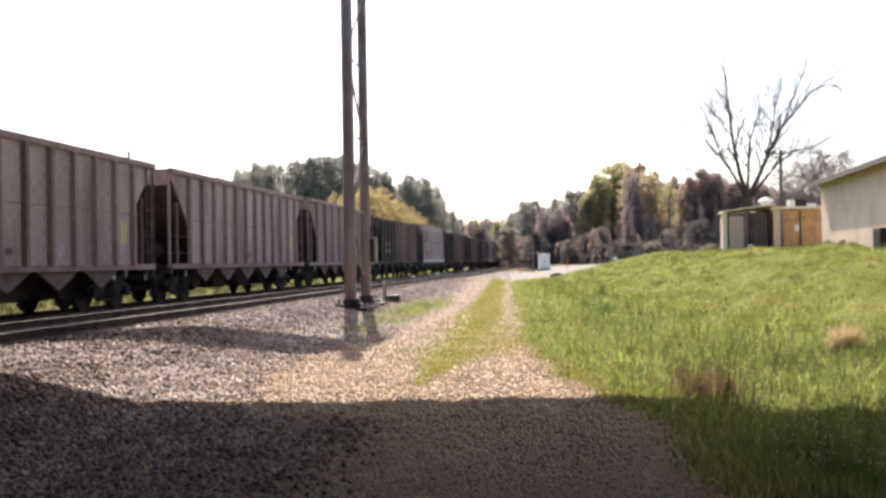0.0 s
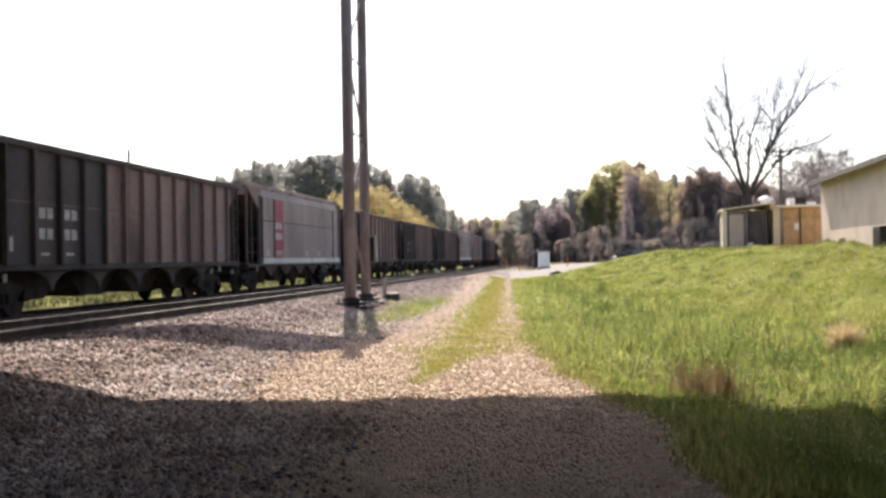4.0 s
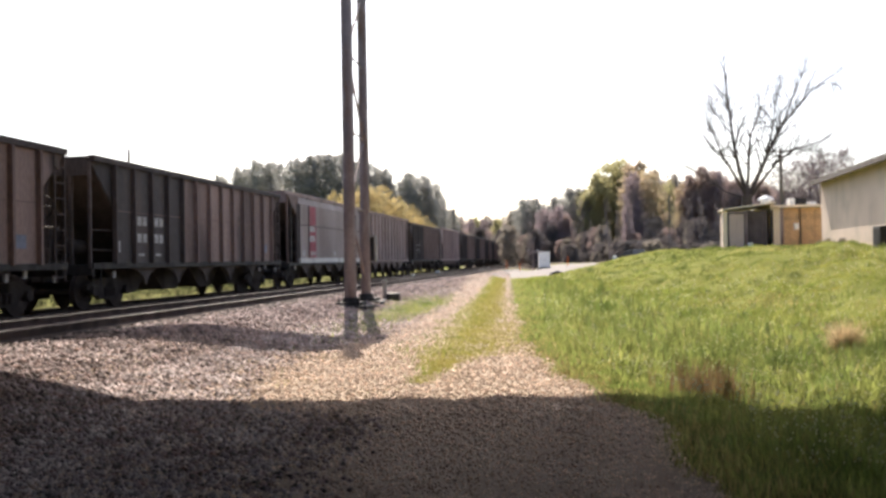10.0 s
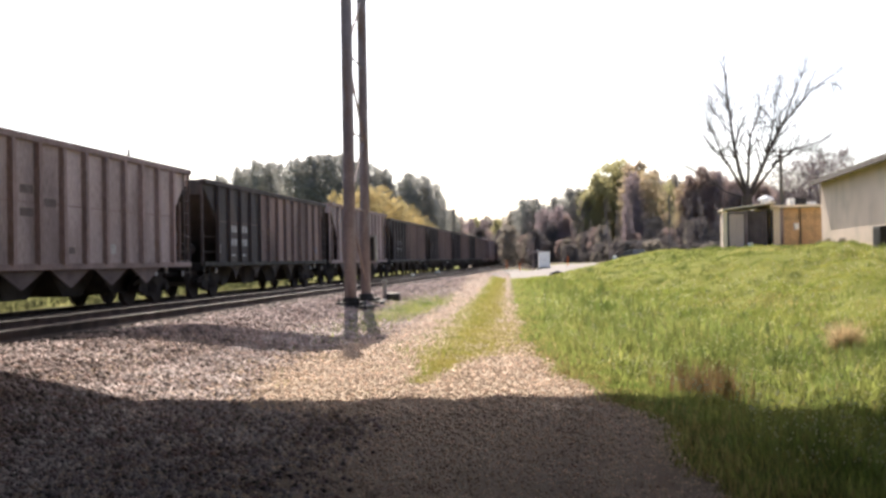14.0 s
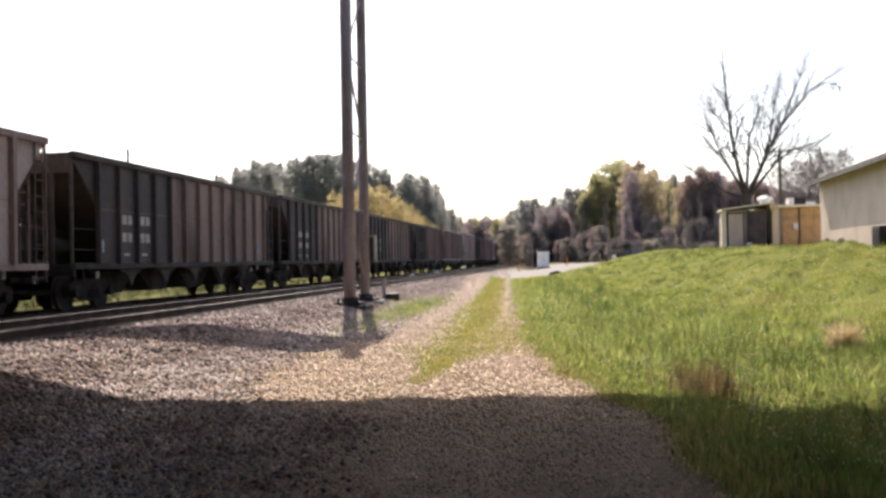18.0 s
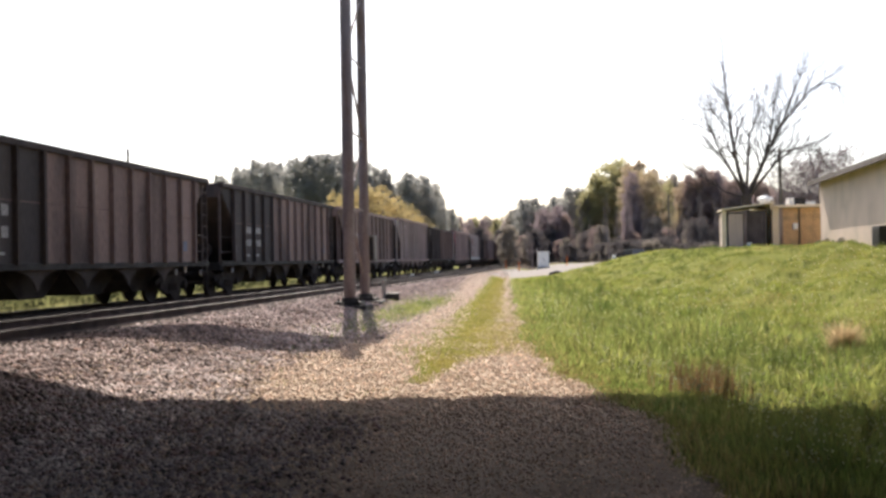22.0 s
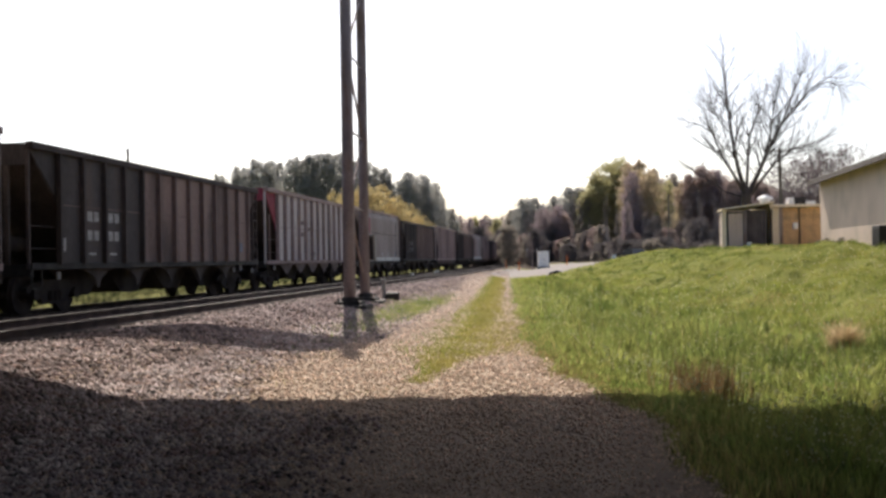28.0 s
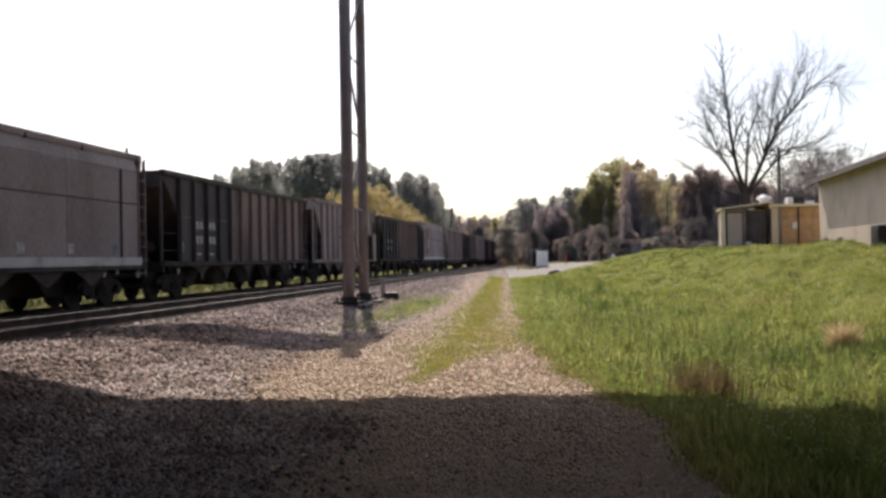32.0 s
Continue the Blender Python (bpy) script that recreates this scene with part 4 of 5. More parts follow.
        # pale plates and levers under the sill near the trucks
        for y, z in ((h - 2.25, 0.80), (h - 1.55, 0.86), (h - 0.35, 0.74), (-h + 1.3, 0.8)):
            add("lever_plate", bx(1.36, 1.40, min(yy(y), yy(y + 0.13)), max(yy(y), yy(y + 0.13)), z, z + 0.17), M["dusty_white"], "small pale lever plate")
        # stencils and placards
        face = 1.503
        if kind == "dark":
            for k, z in ((0, 2.18), (1, 2.18), (0, 1.72), (1, 1.72)):
                y = edges[1 + k] + 0.28
                for j in range(2):
                    add("stencil", bx(face, face + 0.004, min(yy(y + j * 0.32), yy(y + j * 0.32 + 0.24)), max(yy(y + j * 0.32), yy(y + j * 0.32 + 0.24)), z, z + 0.24), M["mark"])
            for k in (0, 1):
                y = edges[1 + k] + 0.34
                add("stencil", bx(face, face + 0.004, min(yy(y), yy(y + 0.36)), max(yy(y), yy(y + 0.36)), 1.36, 1.42), M["mark"])
            add("stencil", bx(face, face + 0.004, min(yy(y0 + 0.12), yy(y0 + 0.34)), max(yy(y0 + 0.12), yy(y0 + 0.34)), 1.45, 1.75), M["mark"])
            add("placard", bx(face, face + 0.004, min(yy(edges[11] + 0.2), yy(edges[11] + 0.6)), max(yy(edges[11] + 0.2), yy(edges[11] + 0.6)), 1.5, 1.8), M["mark_blue"])
        elif kind in ("brown", "taupe", "grey", "red_end", "stencil", "wide"):
            add("stencil", bx(face, face + 0.004, min(yy(edges[0] + 0.2), yy(edges[0] + 0.4)), max(yy(edges[0] + 0.2), yy(edges[0] + 0.4)), 1.6, 1.85), M["mark"])
            for k, y in enumerate((edges[5] + 0.3, edges[7] + 0.3)):
                add("stencil", bx(face, face + 0.004, min(yy(y), yy(y + 0.28)), max(yy(y), yy(y + 0.28)), 1.4, 1.55 + 0.1 * k), M["mark"] if k else M["mark_dark"])
            if kind in ("taupe", "grey", "red_end"):
                for k in range(3):
                    y = edges[3] + 0.35 + (k % 2) * 0.95
                    add("emblem", bx(face, face + 0.004, min(yy(y), yy(y + 0.5)), max(yy(y), yy(y + 0.5)), 2.2 + k * 0.25, 2.38 + k * 0.25), M["mark_dark"], "faded dark emblem bar")
            if kind == "stencil":
                for k in range(6):
                    y = edges[2 + k % 2] + 0.35
                    add("stencil", bx(face, face + 0.004, min(yy(y), yy(y + 0.34)), max(yy(y), yy(y + 0.34)), 1.55 + (k // 2) * 0.42, (1.62 if k < 2 else 1.77) + (k // 2) * 0.42), M["dusty_white"])
            if kind == "wide":
                add("placard", bx(face, face + 0.004, min(yy(y1 - 1.35), yy(y1 - 0.85)), max(yy(y1 - 1.35), yy(y1 - 0.85)), 1.95, 2.55), M["mark_pale"], "pale blue paper placard")
            if kind == "brown":
                add("placard", bx(face, face + 0.004, min(yy(edges[10] + 0.35), yy(edges[10] + 0.75)), max(yy(edges[10] + 0.35), yy(edges[10] + 0.75)), 1.75, 2.3), M["mark_yellow"], "pale paper placard")
        else:
            a, b = -h + body * 0.235, -h + body * 0.305
            for k, z in enumerate((2.45, 2.02)):
                for j in range(4):
                    y = a + 0.04 + j * 0.22
                    add("stencil", bx(face, face + 0.004, min(yy(y), yy(y + 0.17)), max(yy(y), yy(y + 0.17)), z, z + 0.26), M["mark"])
            for z in (1.42, 1.52):
                add("stencil", bx(face, face + 0.004, min(yy(a + 0.1), yy(b)), max(yy(a + 0.1), yy(b)), z, z + 0.05), M["mark"])
            for y, c in ((-h + 0.16 * body, "mark"), (-h + 0.55 * body, "mark"), (-h + 0.70 * body, "mark"), (-h + 0.86 * body, "mark_blue")):
                add("placard", bx(face, face + 0.004, min(yy(y), yy(y + 0.3)), max(yy(y), yy(y + 0.3)), 1.38, 1.62), M[c])
    # hopper inside, ends, underframe
    for end in (-1, 1):
        e = end * h
        c = M["car_red"] if kind == "red_end" and end < 0 else front if end < 0 else skin
        part("end_sheet", bx(-1.42, 1.42, e - 0.05 - end * 0.12, e + 0.05 - end * 0.12, high - 0.5, high - 0.02), c, car)
        bm = bmesh.new()
        run = 2.9 if plain else 1.55
        quad = [(-1.43, e - end * 0.08, lip + 0.02), (1.43, e - end * 0.08, lip + 0.02), (1.43, e - end * (recess + run), SILL + 0.1), (-1.43, e - end * (recess + run), SILL + 0.1)]
        vs = [bm.verts.new(p) for p in quad] + [bm.verts.new((x, y, z - 0.05)) for x, y, z in quad]
        for q in ((0, 1, 2, 3), (7, 6, 5, 4), (0, 4, 5, 1), (1, 5, 6, 2), (2, 6, 7, 3), (3, 7, 4, 0)):
            bm.faces.new([vs[j] for j in q])
        bmesh.ops.recalc_face_normals(bm, faces=bm.faces)
        part("slope_sheet", bm, M["end_steel"], car, "dark sloping end sheet")
        part("end_web", plate([(e - end * 0.22, high - 0.45), (e - end * 0.22, SILL), (e - end * (recess + run - 0.15), SILL)], -0.03, 0.03), M["end_steel"], car)
        part("end_sill", bx(-1.5, 1.5, e - 0.14 if end > 0 else e, e if end > 0 else e + 0.14, 0.88, SILL + 0.1, bevel=0.015), M["dark_steel"], car)
        bm = bx(-0.17, 0.17, min(e, e + end * 0.42), max(e, e + end * 0.42), 0.74, 0.98, bevel=0.03)
        box(bm, -0.2, 0.12, e + end * 0.36 - 0.08, e + end * 0.36 + 0.16 * end + 0.08, 0.70, 1.02, bevel=0.03)
        part("coupler", bm, M["wheel"], car)
        bm = bmesh.new()
        for x in (-0.9, -0.3, 0.3, 0.9):
            box(bm, x - 0.05, x + 0.05, e - end * 0.12 - 0.04, e - end * 0.12 + 0.04, SILL + 0.1, high - 0.5)
        part("end_brace", bm, M["end_steel"], car)
        add_truck(car, end * (h - 1.75))
    part("floor_sheet", bx(-1.44, 1.44, y0 - 0.3, y1 + 0.3, SILL + 0.02, SILL + 0.09), M["under"], car)
    part("centre_sill", bx(-0.22, 0.22, -h, h, 0.72, SILL, bevel=0.01), M["under"], car)
    for k in range(4):
        y = y0 + (y1 - y0) * (0.17 + 0.66 * k / 3)
        w = (y1 - y0) / 9
        part("hopper", slab(bmesh.new(), [(y - w, SILL), (y + w, SILL), (y + w * 0.35, 0.36), (y - w * 0.35, 0.36)], -0.8, 0.8), M["under"], car, "black discharge hopper")
    bm = bmesh.new()
    rod(bm, (0.55, -h + 0.35, 1.6), (0.55, -h + 1.2, 1.6), 0.2, n=16)
    part("air_reservoir", bm, M["under"], car)
    bm = bmesh.new()
    ring = [(0.9 + 0.28 * math.cos(a * math.pi / 8), h + 0.03, 2.5 + 0.28 * math.sin(a * math.pi / 8)) for a in range(16)]
    for a, b in zip(ring, ring[1:] + ring[:1]):
        rod(bm, a, b, 0.018, n=6)
    for a in ring[::4]:
        rod(bm, (0.9, h + 0.0, 2.5), a, 0.014, n=6)
    rod(bm, (0.9, h - 0.1, 2.5), (0.9, h + 0.04, 2.5), 0.035, n=8)
    part("brake_wheel", bm, M["dark_steel"], car)
    for k in range(4):
        y = y0 + (y1 - y0) * (0.15 + 0.7 * k / 3)
        part("cross_tie", bx(-1.42, 1.42, y - 0.04, y + 0.04, high - 0.2, high - 0.08), M["dark_steel"], car)
    return car


CARS = []


def build_train():
    made = {}
    front = 25.58 - TRAIN[0][1]
    for kind, length in TRAIN:
        long = {"dark": 16.2, "stencil": 16.15}.get(kind, 14.95)
        middle = front + GAP + (length - GAP) / 2
        front += length
        if kind not in made:
            made[kind] = build_car(kind, long)
            car = made[kind]
        else:
            car = copy_thing(made[kind], Matrix())
        CARS.append((car, middle))


build_train()


# ---------- the signal mast beside the near track ----------
def ray(px, py, depth):
    """A place at that depth (y) in the direction (px, py) on a plane 1700 away, for the plan."""
    c, s = math.cos(radians(ROLL)), math.sin(radians(ROLL))
    u, v = px - 784, 441 - py
    u, v = u * c + v * s, v * c - u * s
    tilt = radians(0.64)
    y, z = 1700 * math.cos(tilt) - v * math.sin(tilt), 1700 * math.sin(tilt) + v * math.cos(tilt)
    return Vector((u / y * depth, depth, EYE[2] + z / y * depth))


def build_mast():
    base = ray(621, 541, 26.2)
    z0 = ground_z(base.x, base.y)
    root = thing("signal_mast", pose(base.x, base.y, z0, 0, 0, -TURN), "weathered steel two-legged railway signal mast with zigzag bracing", "signal mast")
    other = ray(648, 529, 29.0)
    v = pose(base.x, base.y, z0, 0, 0, -TURN).inverted() @ Vector((other.x, other.y, z0))
    tall = 11.7
    for i, (x, y, r) in enumerate(((0, 0, 0.165), (v.x, v.y, 0.15))):
        bm = bmesh.new()
        rod(bm, (x, y, 0.05), (x, y, tall), r, r * 0.95, 20)
        part("leg", bm, M["steel"], root)
        bm = bx(x - 0.36, x + 0.36, y - 0.36, y + 0.36, 0.03, 0.14, bevel=0.015)
        rod(bm, (x, y, 0.12), (x, y, 0.26), r + 0.09, r + 0.05, 20)
        for a in (-0.26, 0.26):
            for b in (-0.26, 0.26):
                rod(bm, (x + a, y + b, 0.12), (x + a, y + b, 0.24), 0.035, n=6)
        part("base_plate", bm, M["dark_steel"], root)
        part("footing", bx(x - (0.75 if i == 0 else 0.5), x + 0.55, y - 0.5, y + 0.5, -0.5, 0.05, bevel=0.03), M["dark_steel"], root, "dark footing slab")
    n = 5
    for k in range(n):
        za, zb = 0.6 + k * (tall - 1) / n, 0.6 + (k + 1) * (tall - 1) / n
        a, b = ((0, 0), (v.x, v.y)) if k % 2 else ((v.x, v.y), (0, 0))
        bm = bmesh.new()
        rod(bm, (*a, za), (*b, zb), 0.035, n=8)
        part("brace", bm, M["steel"], root)
        bm = bmesh.new()
        rod(bm, (0, 0, zb), (v.x, v.y, zb), 0.025, n=8)
        part("strut", bm, M["steel"], root)
    # the arm over the near track, unseen above the view, skewed to place its shadow
    for z in (9.75, 10.9):
        for dy in (0.0, v.y):
            bm = bmesh.new()
            rod(bm, (0.3, dy, z), (-4.5, dy - 4.05, z), 0.09 if z < 10 else 0.03, n=8)
            part("arm_chord", bm, M["steel"], root)
    for k in range(5):
        for dy in (0.0, v.y):
            bm = bmesh.new()
            x = 0.2 - k * 0.95
            rod(bm, (x - 0.95, dy + (x - 0.95) * 0.9, 9.75), (x - 0.95, dy + (x - 0.95) * 0.9, 10.9), 0.025, n=6)
            part("rail_post", bm, M["steel"], root)
    bm = bx(-4.5, 0.2, min(0, v.y) + 0.15, max(0, v.y) - 0.15, 9.80, 9.86)
    for q in bm.verts:
        q.co.y += 0.9 * min(0, q.co.x)
    part("walkway", bm, M["dark_steel"], root)
    # the small case on the leg
    c = ray(657, 440, 29.0)
    c = pose(base.x, base.y, z0, 0, 0, -TURN).inverted() @ c
    w, t = 0.14, 0.40
    bm = bx(c.x - w + 0.03, c.x + w - 0.03, c.y + 0.0, c.y + 0.25, c.z - t + 0.03, c.z + t - 0.03)
    case = part("signal_case", bm, M["black"], root, "dark equipment case in a pale frame")
    bm = bx(c.x - w, c.x + w, c.y - 0.02, c.y + 0.27, c.z + t - 0.06, c.z + t)
    box(bm, c.x + w - 0.05, c.x + w, c.y - 0.02, c.y + 0.27, c.z - t, c.z + t - 0.064)
    part("case_frame", bm, M["concrete"], case)
    bm = bmesh.new()
    rod(bm, (v.x, v.y, c.z - 0.2), (c.x, c.y + 0.1, c.z - 0.2), 0.03, n=8)
    part("case_bracket", bm, M["steel"], root)


build_mast()


def build_switch_post():
    p = ray(681, 528, 31.0)
    z = ground_z(p.x, p.y)
    root = thing("marker_post", pose(p.x, p.y, z), "short grey pipe post with a black box at its foot", "post")
    bm = bmesh.new()
    rod(bm, (0, 0, -0.2), (0, 0, 0.56), 0.075, 0.075, 14)
    rod(bm, (0, 0, 0.54), (0, 0, 0.62), 0.095, 0.08, 14)
    part("pipe", bm, M["concrete"], root)
    part("foot_box", bx(0.05, 0.5, -0.25, 0.25, -0.05, 0.2, bevel=0.06), M["black"], root)


build_switch_post()


def build_cabinet():
    p = ray(963, 474, 84.0)
    z = ground_z(p.x, p.y)
    root = thing("equipment_cabinet", pose(p.x, p.y, z), "white metal trackside equipment cabinet on a plinth", "cabinet")
    part("plinth", bx(-0.58, 0.58, -0.4, 0.4, -0.3, 0.12), M["concrete"], root)
    part("body", bx(-0.47, 0.47, -0.33, 0.33, 0.12, 1.40, bevel=0.02), M["white"], root)
    part("roof", bx(-0.5, 0.5, -0.38, 0.38, 1.40, 1.46, bevel=0.015), M["white"], root)
    for s in (-1, 1):
        part("door", bx(min(0.01 * s, 0.44 * s), max(0.01 * s, 0.44 * s), -0.35, -0.331, 0.18, 1.34, bevel=0.006), M["white"], root)
    part("handle", bx(0.04, 0.07, -0.375, -0.351, 0.65, 0.83), M["dark_steel"], root)


build_cabinet()


def lumps(name, label, category, px, py, depth, w, h, material, seed=1):
    """A low uneven lump that lies on the ground."""
    p = ray(px, py, depth)
    bm = bmesh.new()
    bmesh.ops.create_icosphere(bm, subdivisions=3, radius=1)
    for v in bm.verts:
        k = 1 + 0.45 * noise.noise(v.co * 1.7 + Vector((seed * 7.1, 0, 0)))
        v.co = Vector((v.co.x * w * k, v.co.y * w * 0.8 * k, max(v.co.z, -0.4) * h * k))
    ob = new(name, mesh_of(name, bm, material))
    ob.matrix_basis = pose(p.x, p.y, ground_z(p.x, p.y) + h * 0.2)
    return tagged(ob, label, category)


lumps("drain_rubble", "dark rubble at a drain mouth beside the path", "rubble", 986, 491, 60, 0.42, 0.22, M["black"], 2)
lumps("white_stone", "white painted stone between the tracks", "stone", 730, 481, 70, 0.17, 0.24, M["white"], 3)
lumps("white_stone", "white painted stone between the tracks", "stone", 774, 477, 84, 0.22, 0.26, M["white"], 4)


def pole(name, label, px, depth, top_py, r, lean=0.0, material="bark", arms=()):
    p = ray(px, 441, depth)
    z = ground_z(p.x, p.y)
    t = ray(px, top_py, depth)
    root = thing(name, pose(p.x, p.y, z, 0, lean, 0), label, "pole")
    bm = bmesh.new()
    rod(bm, (0, 0, -0.5), (0, 0, t.z - z), r, r * 0.75, 12)
    part("shaft", bm, M[material], root)
    for k, w in arms:
        bm = bx(-w / 2, w / 2, -0.06, 0.06, t.z - z - k, t.z - z - k + 0.12)
        part("crossarm", bm, M[material], root)
        for x in (-0.42, 0.0, 0.42):
            bm = bmesh.new()
            rod(bm, (x * w, 0, t.z - z - k + 0.12), (x * w, 0, t.z - z - k + 0.28), 0.04, 0.03, 8)
            part("insulator", bm, M["white"], root)
    return root


pole("utility_pole", "dark wooden utility pole behind the sheds", 1385, 75, 262, 0.16, arms=((0.35, 1.6),))
pole("utility_pole", "dark wooden utility pole beyond the train", 230, 48, 264, 0.085)
pole("utility_pole", "leaning bare wooden pole at the wood's edge", 1080, 95, 400, 0.12, lean=-3)
pole("crossing_post", "thin dark crossing signal post beside the road", 943, 100, 428, 0.07, material="steel", arms=((1.1, 1.2),))
pole("utility_pole", "dark wooden utility pole among the far trees", 1186, 120, 345, 0.11)
for px in (1005, 920, 897):
    p = ray(px, 470, 92 if px > 1000 else 100)
    ob = thing("road_marker", pose(p.x, p.y, ground_z(p.x, p.y)), "slim orange plastic road marker", "marker", "markers at the crossing")
    bm = bmesh.new()
    rod(bm, (0, 0, -0.05), (0, 0, 0.95), 0.055, 0.05, 10)
    part("tube", bm, M["orange"], ob)
    bm = bmesh.new()
    rod(bm, (0, 0, 0), (0, 0, 0.06), 0.16, 0.12, 12)
    part("foot", bm, M["black"], ob)
lumps("white_bucket", "small white object in the bank grass", "bucket", 1088, 458, 60, 0.16, 0.22, M["white"], 6)


def build_parked_car():
    p = ray(1121, 452, 96)
    z = ground_z(p.x, p.y)
    root = thing("parked_car", pose(p.x, p.y, z, 0, 0, 12), "dark parked car half hidden behind the bank", "car")
    outline = [(-2.15, 0.35), (2.15, 0.35), (2.2, 0.75), (1.35, 0.92), (-1.9, 0.95), (-2.18, 0.8)]
    part("body", slab(bmesh.new(), outline, -0.86, 0.86), M["black"], root)
    bm = slab(bmesh.new(), [(1.2, 0.93), (0.45, 1.42), (-1.2, 1.45), (-1.85, 0.96)], -0.74, 0.74)
    for v in bm.verts:
        if v.co.z > 1.2:
            v.co.x *= 0.84
    part("cabin", bm, M["car_glass"], root)
    part("roof", bx(-0.6, 0.6, -1.15, 0.42, 1.44, 1.48, bevel=0.015), M["black"], root)
    for x in (-0.62, 0.62):
        part("tail_light", bx(x - 0.15, x + 0.15, -2.21, -2.15, 0.68, 0.8), M["car_red"], root)
    for x in (-0.8, 0.8):
        for y in (-1.35, 1.4):
            bm = bmesh.new()
            rod(bm, (x - 0.1, y, 0.32), (x + 0.1, y, 0.32), 0.32, n=20)
            wheel = part("wheel", bm, M["black"], root)
            bm = bmesh.new()
            rod(bm, (x + (0.1 if x > 0 else -0.1), y, 0.32), (x + (0.112 if x > 0 else -0.112), y, 0.32), 0.19, n=16)
            part("rim", bm, M["steel"], wheel)


build_parked_car()


# ---------- building and sheds on the bank ----------
def build_house():
    corner = Vector((18.95, 48.0, 0))
    along = Vector((-0.17, -0.985, 0)).normalized()
    turn = math.degrees(math.atan2(-along.x, along.y))
    z = 1.70
    root = thing("low_building", pose(corner.x, corner.y, z, 0, 0, turn), "cream stucco low building with a grey pitched roof", "building")
    # local y runs along the wall, towards the eye; the wall faces local +x
    long, deep, high = 26.0, 11.0, 3.32
    part("wall", bx(-0.2, 0, 0, long, -0.9, high), M["wall"], root)
    part("wall", bx(-deep, -deep + 0.2, 0, long, -0.9, high), M["wall"], root)
    for y in (0.0, long - 0.2):
        part("gable_wall", slab_xz([(-deep + 0.2, -0.9), (-0.2, -0.9), (-0.2, high), (-deep / 2, high + 1.25), (-deep + 0.2, high)], y, y + 0.2), M["wall"], root)
    for s, x0, x1 in ((1, 0.55, -deep / 2), (-1, -deep - 0.55, -deep / 2)):
        k = 1.25 / (deep / 2)
        part("roof", slab_xz([(x0, high - 0.55 * k + 0.01), (x1, high + 1.26), (x1, high + 1.42), (x0, high - 0.55 * k + 0.17)], -0.12, long + 0.3), M["roofing"], root)
    part("fascia", bx(0.55, 0.58, -0.12, long + 0.3, high - 0.16, high + 0.06), M["roofing"], root)
    unit = part("air_conditioner", bx(0.15, 0.9, 12.9, 13.9, -0.1, 0.75, bevel=0.03), M["black"], root, "black air-conditioning unit at the wall")
    for k in range(6):
        part("louvre", bx(0.91, 0.925, 12.96, 13.84, 0.0 + k * 0.11, 0.05 + k * 0.11), M["dark_steel"], unit)
    bm = bmesh.new()
    rod(bm, (-1.2, 11.0, high), (-1.2, 11.0, high + 1.6), 0.12, n=12)
    part("vent_pipe", bm, M["black"], root)


def slab_xz(outline, y0, y1):
    bm = bmesh.new()
    a = [bm.verts.new((x, y0, z)) for x, z in outline]
    b = [bm.verts.new((x, y1, z)) for x, z in outline]
    bm.faces.new(a), bm.faces.new(b[::-1])
    for i in range(len(a)):
        j = (i + 1) % len(a)
        bm.faces.new((a[j], a[i], b[i], b[j]))
    bmesh.ops.recalc_face_normals(bm, faces=bm.faces)
    return bm


build_house()


